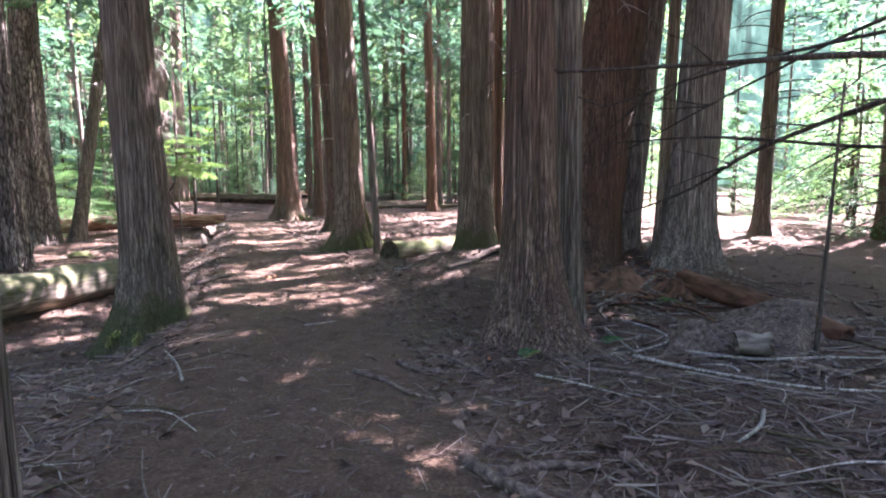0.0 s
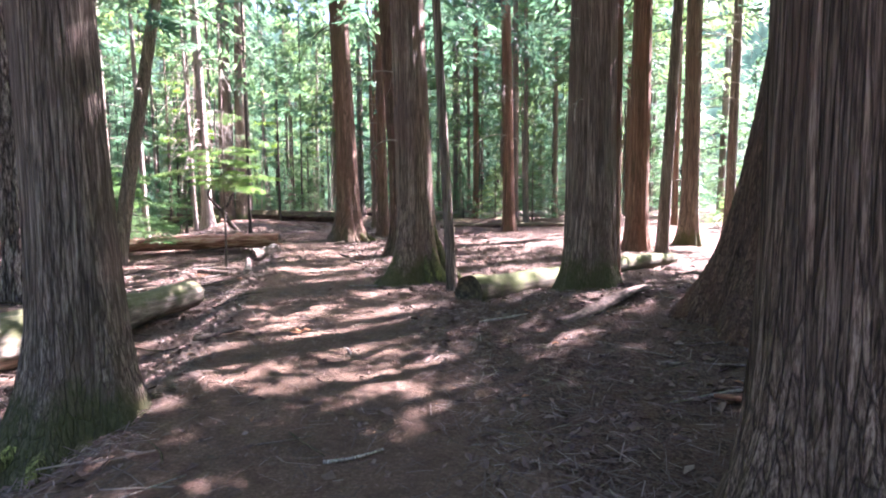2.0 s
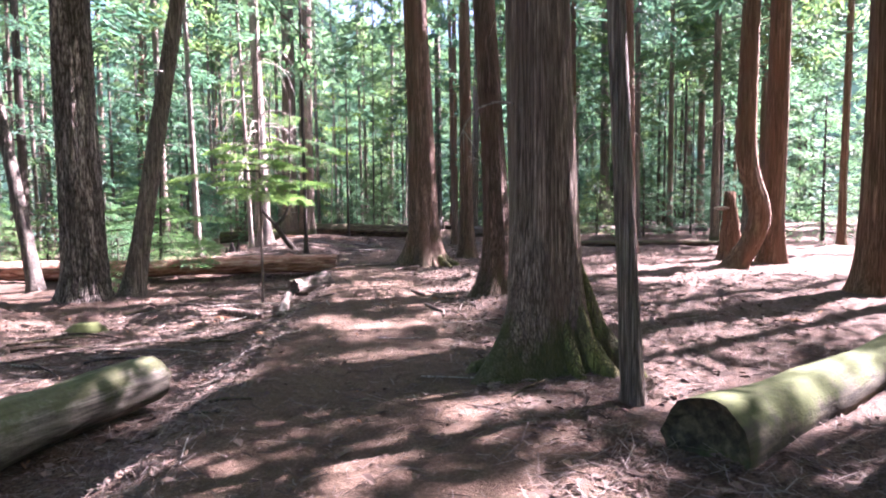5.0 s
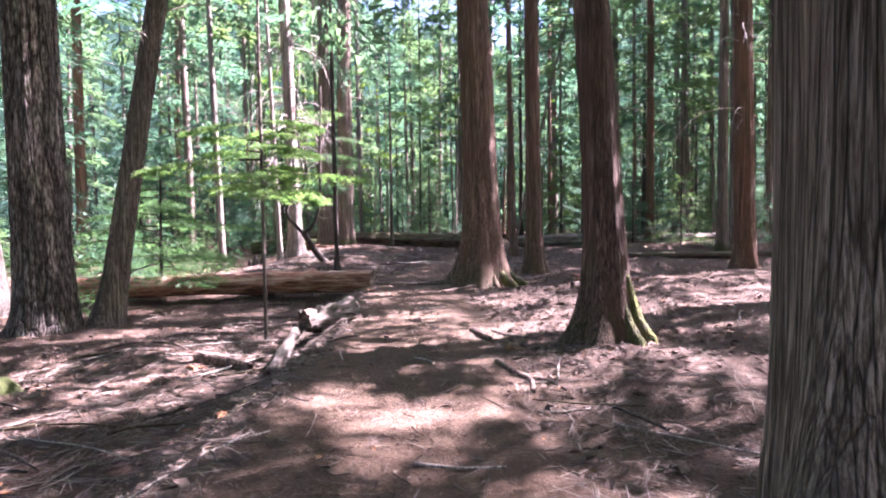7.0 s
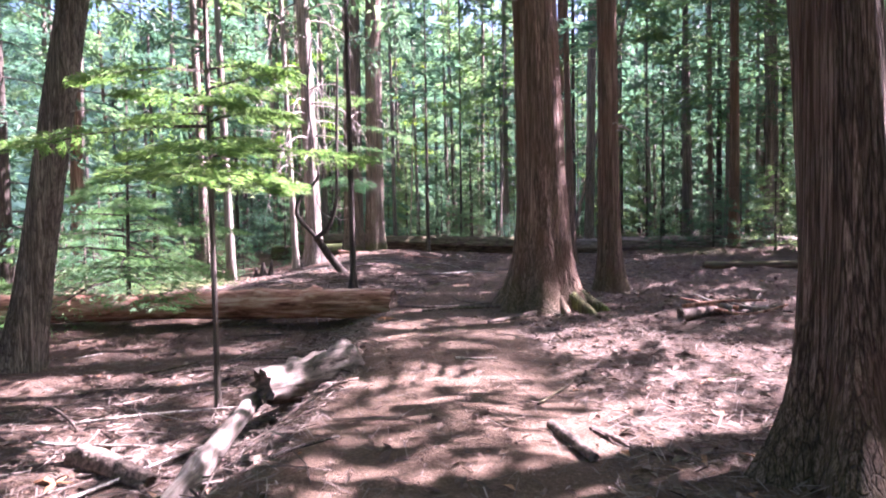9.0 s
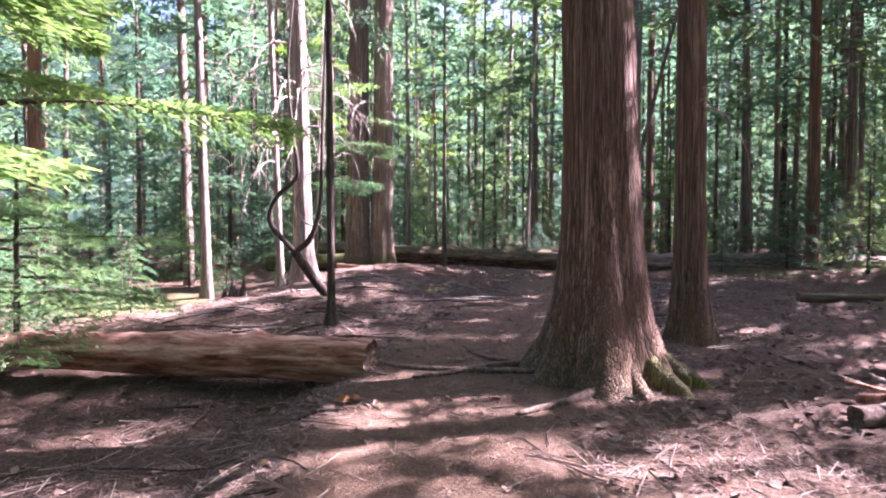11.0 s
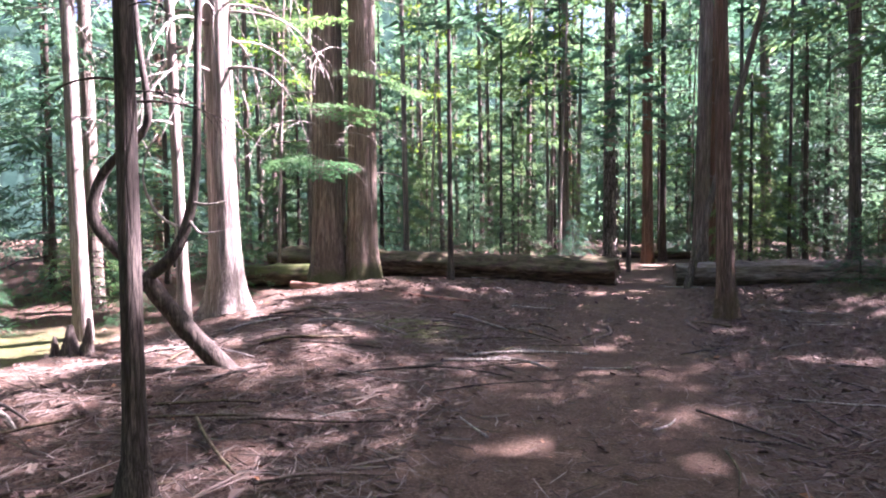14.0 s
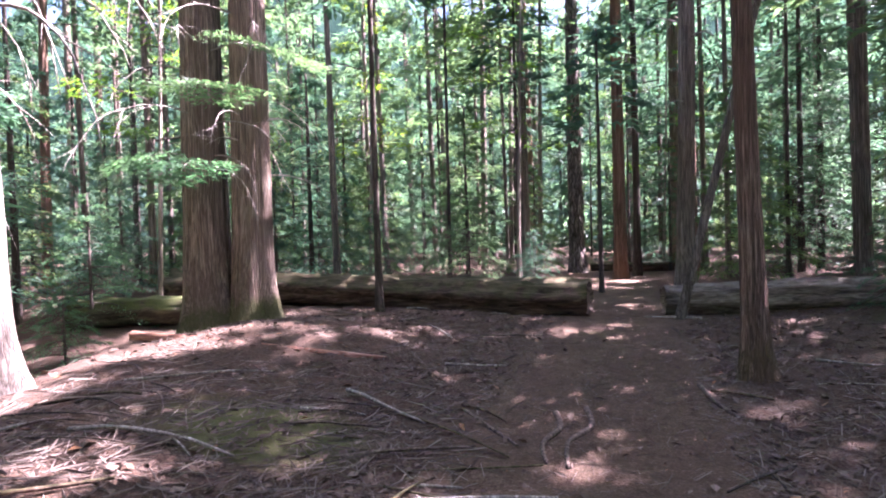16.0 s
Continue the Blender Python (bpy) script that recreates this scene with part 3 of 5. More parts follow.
def scatter(n, xr, yr, protos, gap, taken, lo=0.75, hi=1.25):
    tries = 0
    while n and tries < 6000:
        tries += 1
        x, y = rng.uniform(*xr), rng.uniform(*yr)
        if inside_open(x, y) or any((x - a) ** 2 + (y - b) ** 2 < gap * gap for a, b in taken):
            continue
        taken.append((x, y))
        s = rng.uniform(lo, hi)
        copy_thing(protos[rng.integers(len(protos))], pose(x, y, hz(x, y), 0, 0, rng.uniform(0, 360)) @ Matrix.Diagonal((s, s, s * rng.uniform(0.9, 1.15), 1)))
        n -= 1


TAKEN = []
# trees added mainly to shade the ground, several of them out of view
for k, (x, y) in enumerate(((0.8, 34.2), (3.4, 31.9), (-1.9, 37.2), (5.2, 34.6), (2.6, 37.6), (6.8, 38.4), (-0.4, 40.6), (4.6, 41.2), (7.4, 31.2), (-3.4, 41.8),
                            (7.4, 6.6), (9.6, 9.3), (11.4, 13.4), (8.6, 4.4), (12.0, 8.0), (14.4, 13.6), (13.2, 10.6), (16.5, 16.4), (12.6, 16.6), (10.6, 14.2), (-7.0, 44.6), (-11.8, 43.2), (0.2, 32.5))):
    TAKEN.append((x, y))
    f = thing("forest_tree", x, y, "tall forest tree with brown bark and green crown, added mainly for shade", "tree", "trees of the forest behind", turn=40 * k)
    part("trunk", trunk_mesh(0.13 + 0.02 * (k % 4), 22, (0.006 * (k % 3 - 1), 0.004), 0.4, 5, 500 + k, (CEDAR_PLAIN, CEDAR, RED_BARK)[k % 3], 18, 30, 0.035), f)
    cr = part("crown", CROWNS_HIGH[k % 4], f)
    # crown sizes and heights set how much sun gets through
    if k == 2:
        cr.scale = (0.95, 0.95, 0.72)
    elif k in (6, 9):
        cr.scale = (0.75, 0.75, 0.78)
    elif k in (0, 22):
        cr.scale, cr.location = ((0.6, 0.6, 0.75) if k == 0 else (0.8, 0.8, 0.75)), (0, 0, 5.5)
    elif k in (4, 8):
        cr.scale = (0.75, 0.75, 1)
scatter(26, (-34, 10), (40, 47), PROTO_YOUNG, 1.7, TAKEN, 0.5, 1.0)
scatter(44, (-42, 14), (39, 66), PROTO_TALL, 1.9, TAKEN)
scatter(36, (-42, 14), (45, 66), PROTO_YOUNG, 1.9, TAKEN)
scatter(26, (-42, -14), (2, 42), PROTO_TALL, 2.2, TAKEN)
scatter(24, (-40, -17), (2, 42), PROTO_YOUNG, 2.4, TAKEN)
scatter(20, (10, 44), (-8, 50), PROTO_TALL, 3.0, TAKEN)
scatter(20, (12, 44), (4, 60), PROTO_YOUNG, 2.6, TAKEN)
# unseen trees behind the start of the walk, added to hold back light
scatter(13, (-25, 25), (-30, -4), PROTO_TALL, 3.5, TAKEN)


# slim bare stems that stand close together at the edge of the wood
PROTO_SLIM = []
for k, (diam, mat) in enumerate([(0.15, CEDAR_PLAIN), (0.20, CEDAR), (0.11, DARKWOOD), (0.24, CEDAR_PLAIN)]):
    t = thing("slim_forest_tree", -30 + 9 * k, 60, "slim straight forest stem with bare lower trunk", "tree", "slim stems of the forest behind")
    part("trunk", trunk_mesh(diam / 2, 19, (0.015 * (k - 1.5), 0), 0.4, 4, 330 + k, mat, 10, 16, 0.03), t)
    part("crown", CROWN_TOP, t).matrix_basis = Matrix.Diagonal((1, 1, 1.35, 1))
    set_dead_branches(t, 340 + k, 5, 2.0, 7.0, 0.9, diam * 0.5, (0.015 * (k - 1.5), 0), 0.1, 0.5, 0.010, DARKWOOD, 2)
    PROTO_SLIM.append(t)
scatter(52, (-32, 8), (38.5, 52), PROTO_SLIM, 0.9, TAKEN, 0.8, 1.15)
scatter(16, (-34, -18), (14, 38), PROTO_SLIM, 1.2, TAKEN, 0.8, 1.15)


def distance():
    """The wood beyond what is built, a self-glowing ring closing the view all round with a ragged skyline."""
    m = bpy.data.materials.new("glowing_forest_backdrop")
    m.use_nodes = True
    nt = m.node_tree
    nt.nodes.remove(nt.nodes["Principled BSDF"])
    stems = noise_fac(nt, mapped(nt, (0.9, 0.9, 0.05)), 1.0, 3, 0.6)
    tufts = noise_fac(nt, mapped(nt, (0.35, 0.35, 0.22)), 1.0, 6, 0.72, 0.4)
    # haze and bright tufts are put into the emission colour; no sun falls here
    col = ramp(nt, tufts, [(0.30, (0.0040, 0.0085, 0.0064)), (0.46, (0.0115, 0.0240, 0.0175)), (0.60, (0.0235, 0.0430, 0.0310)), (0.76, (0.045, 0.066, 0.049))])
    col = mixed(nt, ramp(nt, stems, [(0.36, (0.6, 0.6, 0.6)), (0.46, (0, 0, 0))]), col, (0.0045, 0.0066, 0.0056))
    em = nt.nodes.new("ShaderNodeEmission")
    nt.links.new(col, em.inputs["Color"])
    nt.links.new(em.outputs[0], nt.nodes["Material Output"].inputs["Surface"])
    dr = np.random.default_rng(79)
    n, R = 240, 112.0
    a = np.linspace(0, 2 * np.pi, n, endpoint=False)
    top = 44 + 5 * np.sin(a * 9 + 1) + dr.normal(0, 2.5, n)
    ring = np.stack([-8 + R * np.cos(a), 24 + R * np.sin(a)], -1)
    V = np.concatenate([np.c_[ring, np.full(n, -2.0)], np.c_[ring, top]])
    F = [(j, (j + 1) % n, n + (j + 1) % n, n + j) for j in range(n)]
    tagged(new("backdrop", mesh_of("backdrop", V, F, [m])), "glowing backdrop coloured as hazy green forest far beyond the near trees", "backdrop", kind="structure")


distance()


def far_woods():
    """The distant forest all round: thin trunks with foliage down to the ground."""
    wr = np.random.default_rng(77)
    fol, stems = [], []
    for k in range(190):
        a = wr.uniform(0, 2 * np.pi) if k % 2 else wr.uniform(radians(55), radians(150))
        R = wr.uniform(46, 74)
        x, y = -8 + R * math.cos(a), 24 + R * math.sin(a)
        hgt = wr.uniform(14, 26)
        stems.append(tube(np.array([[x, y, -0.2], [x, y, hgt]]), [0.22, 0.05], 5, caps=False))
        for j in range(24):
            z = hgt * ((j + wr.uniform(0, 1)) / 24) ** 1.5
            f, s = spray(wr, np.array([x, y, z + 0.3]), wr.uniform(0, 6.28), 3.4 * (1.1 - z / hgt), 30, 0.95, 0.1, 0.5, slim=0.15)
            fol.append(f)
    fv, ff = joined(fol)
    sv, sf = joined(stems)
    me = mesh_of("far_woods", np.concatenate([fv, sv]), ff + [tuple(i + len(fv) for i in q) for q in sf], [LEAF_DARK, DARKWOOD], [0] * len(ff) + [1] * len(sf), smooth=False)
    tagged(new("far_woods", me), "distant dense green conifer forest", "forest", kind="stuff")


far_woods()

SHRUB_PROTO = []
for k in range(3):
    s = young_conifer(-14.9 - 1.3 * k, 22.6 + 1.2 * k, 1.7 + 0.5 * k, 1.05 + 0.15 * k, 400 + k, "small bright green hemlock in the sunny hollow", leaf=0.065, leaves=260, branches=28, z0=0.15, mat=LEAF_LIGHT)
    SHRUB_PROTO.append(s)
for x, y, sc in ((-17.6, 25.2, 0.8), (-18.4, 27.6, 0.9), (-17.4, 30.2, 0.8), (-19.3, 30.6, 1.1), (-18.9, 22.3, 1.3), (-20.4, 25.4, 1.3), (-16.2, 31.6, 0.7), (-21.0, 28.6, 1.4), (-18.2, 33.6, 1.0), (-14.6, 24.9, 0.5)):
    copy_thing(SHRUB_PROTO[int(abs(x * 10)) % 3], pose(x, y, hz(x, y), 0, 0, x * 50) @ Matrix.Diagonal((sc, sc, sc, 1)))
for k, (x, y, sc) in enumerate(((11.5, 16.5, 2.0), (13.5, 19.5, 2.4), (9.8, 21.5, 1.6), (12.4, 24.8, 2.2), (15.5, 23.0, 2.6), (8.6, 27.5, 1.5), (11.0, 30.5, 2.2), (14.5, 29.0, 2.6), (7.6, 33.4, 1.8), (17.5, 26.5, 2.8), (10.6, 13.6, 1.5), (16.5, 18.5, 2.6))):
    copy_thing(SHRUB_PROTO[k % 3], pose(x, y, hz(x, y), 0, 0, x * 50) @ Matrix.Diagonal((sc, sc, sc * 1.15, 1)))
DARK_SHRUB = young_conifer(-2.6, 36.6, 2.6, 1.3, 410, "dark green shrubby young conifer beside a log", leaf=0.10, leaves=170, branches=34, z0=0.15)
for x, y, sc in ((-4.3, 36.2, 0.55), (-0.8, 36.0, 1.1), (1.2, 35.4, 1.2), (-1.6, 38.3, 1.1), (3.4, 36.8, 1.3), (-3.6, 38.2, 0.5), (-12.4, 39.6, 0.9), (-15.3, 40.2, 1.0), (-18.6, 39.9, 1.1), (-20.8, 35.6, 0.9), (-22.3, 33.0, 1.2), (-10.9, 40.3, 0.6), (-22.0, 37.5, 1.1)):
    copy_thing(DARK_SHRUB, pose(x, y, hz(x, y), 0, 0, x * 77) @ Matrix.Diagonal((sc, sc, sc, 1)))


# trees at the gap in the long logs
GAP = "forest tree beside the gap in a sawn log"
big_tree(-7.3, 40.2, 0.40, GAP, CEDAR_PLAIN, lean=(0.02, 0), seed=40, crown=False, segs=20)
big_tree(-7.45, 35.95, 0.15, "slim dark tree leaning out beside a sawn log", CEDAR_PLAIN, lean=(0.24, 0.0), seed=41, h=12, crown=False, segs=14)
big_tree(-9.0, 43.2, 0.36, GAP, RED_BARK, seed=42, crown=False, segs=20)
big_tree(-8.6, 44.4, 0.22, GAP, DARKWOOD, seed=43, crown=False, segs=16)
big_tree(-10.7, 46.0, 0.5, GAP, FIR, seed=44, crown=False, segs=24)
big_tree(-9.1, 39.3, 0.11, "thin dark post-like stem at the end of a sawn log", DARKWOOD, seed=45, h=6, crown=False, segs=10)
big_tree(-11.6, 41.6, 0.13, "thin dark stem behind a long log", DARKWOOD, seed=46, h=9, crown=False, segs=10)
big_tree(-12.9, 35.6, 0.14, "thin dark stem before a long log", DARKWOOD, seed=47, h=10, crown=False, segs=10)


# ---- logs ----
def log(name, a, b, r0, r1, mat, label, seed, sag=0.0, sides=22, rings=26, end_mat=END_GRAIN, rough=0.03, knots=()):
    """A fallen trunk from a to b with lumpy sides and broken, recessed ends."""
    lr = np.random.default_rng(seed)
    ax, ay, az = a
    bx, by, bz = b
    L = math.dist(a, b)
    th = np.linspace(0, 2 * np.pi, sides, endpoint=False)
    ph = lr.uniform(0, 6.28, 5)
    V = []
    for k, s in enumerate(np.linspace(0, 1, rings)):
        r = (r0 + (r1 - r0) * s) * (1 + 0.07 * math.sin(s * 9 + ph[0]) + 0.04 * math.sin(s * 23 + ph[1]))
        rad = r * (1 + rough * np.sin(7 * th + ph[2] + s * 2) + 0.7 * rough * np.sin(12 * th + ph[3]) + lr.normal(0, rough * 0.5, sides))
        for ks, ka, kh in knots:
            rad = rad + kh * np.exp(-((s - ks) * L / 0.11) ** 2 - (np.angle(np.exp(1j * (th - ka))) / 0.5) ** 2)
        wob = 0.12 * r * math.sin(s * 6 + ph[4])
        zend = lr.normal(0, 0.012, sides) * (1.0 if k in (0, rings - 1) else 0.15)
        V.append(np.stack([rad * np.cos(th), rad * np.sin(th) + wob - sag * math.sin(math.pi * s), s * L + zend], -1))
    n = sides
    F = [(k * n + j, k * n + (j + 1) % n, (k + 1) * n + (j + 1) % n, (k + 1) * n + j) for k in range(rings - 1) for j in range(n)]
    slots = [0] * len(F)
    V = np.concatenate(V)
    for k, dz in ((0, 0.04), (rings - 1, -0.04)):
        ring = V[k * n:(k + 1) * n]
        c = ring.mean(0)
        inner = c + (ring - c) * 0.72 + np.array([0, 0, dz]) + lr.normal(0, 0.012, (n, 3))
        i0 = len(V)
        V = np.concatenate([V, inner, [c + np.array([0, 0, dz * 1.5])]])
        for j in range(n):
            j2 = (j + 1) % n
            F.append((k * n + j, k * n + j2, i0 + j2, i0 + j))
            F.append((i0 + j, i0 + j2, i0 + n))
            slots += [1, 1]
    ob = new(name, mesh_of(name, V, F, [mat, end_mat], slots))
    z = Vector((bx - ax, by - ay, bz - az)).normalized()
    x = z.cross(Vector((0, 0, 1))).normalized()
    y = z.cross(x) * -1
    m = Matrix((x, y, z)).transposed().to_4x4()
    m.translation = a
    ob.matrix_world = m
    return tagged(ob, label, "log", "fallen logs")


log("fallen_log", (-5.61, 12.6, -0.16), (-5.85, 7.2, -0.02), 0.22, 0.33, LOG_GREY, "fallen grey log with patches of moss beside the path", 1)
log("fallen_log", (-0.95, 11.35, 0.12), (3.0, 15.9, 0.16), 0.24, 0.14, LOG_MOSS, "green mossy fallen log with a sawn end", 2, end_mat=LOG_MOSS)
log("fallen_log", (-7.90, 22.45, 0.06), (-17.5, 20.6, -0.10), 0.21, 0.25, LOG_RED, "barkless reddish-brown fallen log at the path's edge", 3, rings=110, sides=32, rough=0.05,
    knots=[(0.09, 0.9, 0.045), (0.135, 1.4, 0.07), (0.17, -0.6, 0.05), (0.225, 1.8, 0.06), (0.30, 0.4, 0.05), (0.37, 1.5, 0.05)])
log("long_fallen_log", (-8.95, 36.2, 0.42), (-19.5, 36.9, 0.46), 0.33, 0.40, LOG_OLD, "long rotting log lying across the forest edge with a sawn end", 4, rings=56, rough=0.16)
log("long_fallen_log", (-7.72, 36.35, 0.38), (4.6, 39.6, 0.46), 0.27, 0.25, WEATHERED, "long weathered log sawn through beside the path", 5, rings=56, rough=0.15)
log("rotten_log", (-15.25, 34.55, 0.38), (-18.8, 33.7, 0.22), 0.26, 0.30, LOG_MOSS, "crumbling log with a moss-covered top behind twin cedars", 14, rings=30, rough=0.10)
log("fallen_log", (-3.2, 29.6, 0.22), (4.5, 31.0, 0.24), 0.10, 0.12, LOG_OLD, "thin dark log lying on the open ground", 6)
log("broken_log", (-6.97, 18.15, -0.02), (-6.72, 19.1, 0.0), 0.15, 0.19, WEATHERED, "short bleached log with a broken end", 7, sides=20, rings=16, end_mat=ROOT, rough=0.16)
log("bleached_log", (-7.1, 18.2, -0.14), (-6.32, 16.4, -0.27), 0.065, 0.095, WEATHERED, "thin bleached log beside the path", 8, sides=14, rings=16, rough=0.10)
log("fallen_pole", (-14.2, 31.1, 0.45), (-10.7, 31.55, 0.20), 0.07, 0.05, LOG_RED, "thin peeled pole lying on the ground", 9, sides=12, rings=16)
log("broken_log", (-3.75, 22.3, 0.10), (-3.25, 22.65, 0.14), 0.08, 0.06, ROOT, "broken piece of reddish rotten wood", 10, sides=12, rings=8)
log("broken_log", (-7.05, 46.6, 0.4), (-10.2, 45.8, 0.4), 0.16, 0.15, LOG_OLD, "dark log lying in the forest beyond the gap", 12, rings=12)


def slab(x, y, turn, length, width, seed, label):
    """A curled slab of loose bark."""
    sr = np.random.default_rng(seed)
    V, n, m = [], 12, 7
    for side in (1, 0):
        for i in range(n):
            for j in range(m):
                u, v = i / (n - 1) - 0.5, j / (m - 1) - 0.5
                w = width * (0.7 + 0.3 * math.sin(3 * (u + 0.6)) + sr.normal(0, 0.03))
                V.append((u * length + sr.normal(0, 0.015), v * w, 0.18 * width * math.cos(v * 2.6) + 0.05 * length * math.sin(u * 4) + 0.02 * side + sr.normal(0, 0.006)))
    F = []
    for s in range(2):
        o = s * n * m
        for i in range(n - 1):
            for j in range(m - 1):
                q = (o + i * m + j, o + (i + 1) * m + j, o + (i + 1) * m + j + 1, o + i * m + j + 1)
                F.append(q if s == 0 else q[::-1])
    rim = [i * m for i in range(n)] + [(n - 1) * m + j for j in range(1, m)] + [i * m + m - 1 for i in range(n - 2, -1, -1)] + [j for j in range(m - 2, 0, -1)]
    for p, q in zip(rim, rim[1:] + rim[:1]):
        F.append((q, p, p + n * m, q + n * m))
    ob = new("bark_slab", mesh_of("bark_slab", V, F, [ROOT]))
    ob.matrix_world = pose(x, y, hz(x, y) + 0.02, 4, -6, turn)
    return tagged(ob, label, "bark")


slab(0.60, 9.80, 36, 1.3, 0.20, 1, "long curled slab of weathered bark on the ground")
slab(-3.45, 9.2, 12, 0.50, 0.12, 2, "small dark slab of bark beside the path")

# ---- forked tree, slender stems, saplings ----
fork = thing("forked_tree", -11.9, 26.95, "crooked dark tree forking into two curved stems", "tree")
fork.rotation_euler = (0, 0, math.atan2(0.415, 0.91))


def stem(name, pts, r0, r1, mat, parent, label="", sides=10, seed=0, steps=26):
    """A smooth tapered stem through a few points."""
    P = np.array(pts, float)
    t = np.linspace(0, len(P) - 1, steps)
    out = []
    for v in t:
        i = min(int(v), len(P) - 2)
        u = v - i
        p0, p1, p2, p3 = P[max(i - 1, 0)], P[i], P[i + 1], P[min(i + 2, len(P) - 1)]
        out.append(0.5 * (2 * p1 + (p2 - p0) * u + (2 * p0 - 5 * p1 + 4 * p2 - p3) * u * u + (3 * p1 - p0 - 3 * p2 + p3) * u ** 3))
    rr = np.linspace(r0, r1, steps)
    V, F = tube(out, rr, sides, np.random.default_rng(seed), 0.05)
    me = mesh_of(name, V, F, [mat])
    return part(name, me, parent, label) if parent else new(name, me)


stem("trunk", [(0.66, -0.70, -0.38), (0.475, -0.766, -0.12), (0.16, -0.88, 0.28), (-0.16, -1.08, 0.82)], 0.11, 0.08, DARKWOOD, fork)
stem("bough", [(-0.15, -1.06, 0.80), (-0.55, -1.1, 1.27), (-0.57, -1.1, 1.57), (-0.42, -1.1, 1.85), (-0.12, -1.08, 2.15), (-0.10, -1.05, 2.43), (-0.20, -1.0, 3.05), (-0.3, -0.9, 4.2), (-0.2, -0.8, 5.6)], 0.052, 0.018, DARKWOOD, fork, steps=40)
stem("bough", [(-0.16, -1.08, 0.80), (0.10, -1.08, 1.01), (0.25, -1.05, 1.36), (0.33, -1.05, 1.87), (0.35, -1.0, 3.05), (0.4, -0.9, 5.0)], 0.058, 0.025, DARKWOOD, fork, steps=30)
for pts in ([(0.22, -1.05, 1.25), (0.0, -1.1, 1.38), (-0.1, -1.15, 1.65), (-0.08, -1.15, 1.9), (0.04, -1.17, 2.1)], [(0.3, -1.05, 1.5), (0.45, -1.15, 1.47), (0.65, -1.17, 1.5)], [(0.25, -1.05, 1.35), (0.4, -1.15, 1.22), (0.6, -1.15, 1.24)]):
    stem("dead_branch", pts, 0.016, 0.007, DEADWOOD, fork, "bleached dead twig", 5, steps=12)

dark_stem = thing("slender_tree", -9.72, 24.35, "slender dark tree stem on the slope", "tree")
part("trunk", trunk_mesh(0.058, 12, (-0.012, 0.01), 0.9, 4, 61, DARKWOOD, 14, 26, 0.03, foot=0.12), dark_stem)
set_dead_branches(dark_stem, 62, 9, 1.6, 6.0, 0.5, 0.05, (-0.012, 0.01), 0.2, 0.6, 0.007, DARKWOOD, 2)
sapling = thing("hemlock_sapling", -7.93, 18.67, "thin hemlock sapling with flat bright green sprays", "tree")
part("trunk", trunk_mesh(0.03, 6.5, (0.0, 0.0), 0.3, 4, 63, CEDAR_PLAIN, 10, 20, 0.03, foot=0.1), sapling)
part("crown", foliage_mesh(64, 2.2, 3.3, 1.4, 17, 1400, 0.060, LEAF_LIGHT, droop=0.20, top=0.65, jitter=0.5, r0=0.02, tilt=0.85), sapling)

low_hemlock = thing("hemlock_sapling", -12.9, 21.9, "low hemlock with wide green sprays behind a fallen log", "tree")
part("trunk", trunk_mesh(0.04, 3.0, (0.03, 0.0), 0.3, 4, 65, DARKWOOD, 10, 20, 0.03), low_hemlock)
part("crown", foliage_mesh(66, 0.6, 2.7, 2.0, 26, 1100, 0.07, LEAF_LIGHT, droop=0.30, top=0.4, jitter=0.5, r0=0.02, tilt=0.9), low_hemlock)


def nearest(x, y):
    return min((o for o in scene.objects if o.parent is None and o.get("category") == "tree"), key=lambda o: (o.location.x - x) ** 2 + (o.location.y - y) ** 2)


# sunlit sprays on the twin cedar
twin = nearest(-14.80, 33.1)
br = np.random.default_rng(5)
for z, a, ln in ((2.75, -1.0, 1.5), (3.9, -0.75, 1.9), (4.6, -0.2, 2.0), (2.9, -1.7, 1.2), (5.6, -1.2, 2.0)):
    f, s = spray(br, np.array([0.3 * math.cos(a), 0.3 * math.sin(a), z]), a, ln, 1000, 0.085, 0.15, 0.45, width=0.5, tilt=1.0)
    part("leafy_branch", mesh_of("leafy_branch", np.concatenate([f[0], s[0]]), f[1] + [tuple(i + len(f[0]) for i in q) for q in s[1]], [LEAF_LIGHT, DEADWOOD], [0] * len(f[1]) + [1] * len(s[1]), smooth=False), twin, "flat yellow-green spray lit by the sun")
set_dead_branches(twin, 70, 14, 2.6, 7.0, 1.6, 0.33, arch=0.1, droop=0.7, thick=0.014)
set_dead_branches(nearest(-14.1, 33.4), 71, 14, 2.2, 7.0, 1.7, 0.33, arch=0.1, droop=0.7, thick=0.014)

# bare arching branches on the pale trees
set_dead_branches(nearest(-13.79, 29.1), 72, 34, 3.4, 8.0, 1.45, 0.2, (-0.03, 0), 0.35, 1.3, 0.024)
set_dead_branches(nearest(-14.04, 28.5), 73, 14, 2.8, 7.5, 1.3, 0.07, (-0.04, 0), 0.3, 1.1, 0.015)
set_dead_branches(nearest(-16.4, 28.5), 74, 8, 3.0, 8.0, 1.0, 0.1, (-0.03, 0), 0.3, 0.8, 0.012)
set_dead_branches(nearest(-0.17, 26.2), 75, 10, 2.4, 8.0, 1.3, 0.18, (-0.02, 0), 0.2, 0.9, 0.014)
set_dead_branches(nearest(-11.35, 19.05), 76, 6, 2.6, 6.0, 1.6, 0.15, (0.15, 0.08), 0.15, 0.5, 0.016)
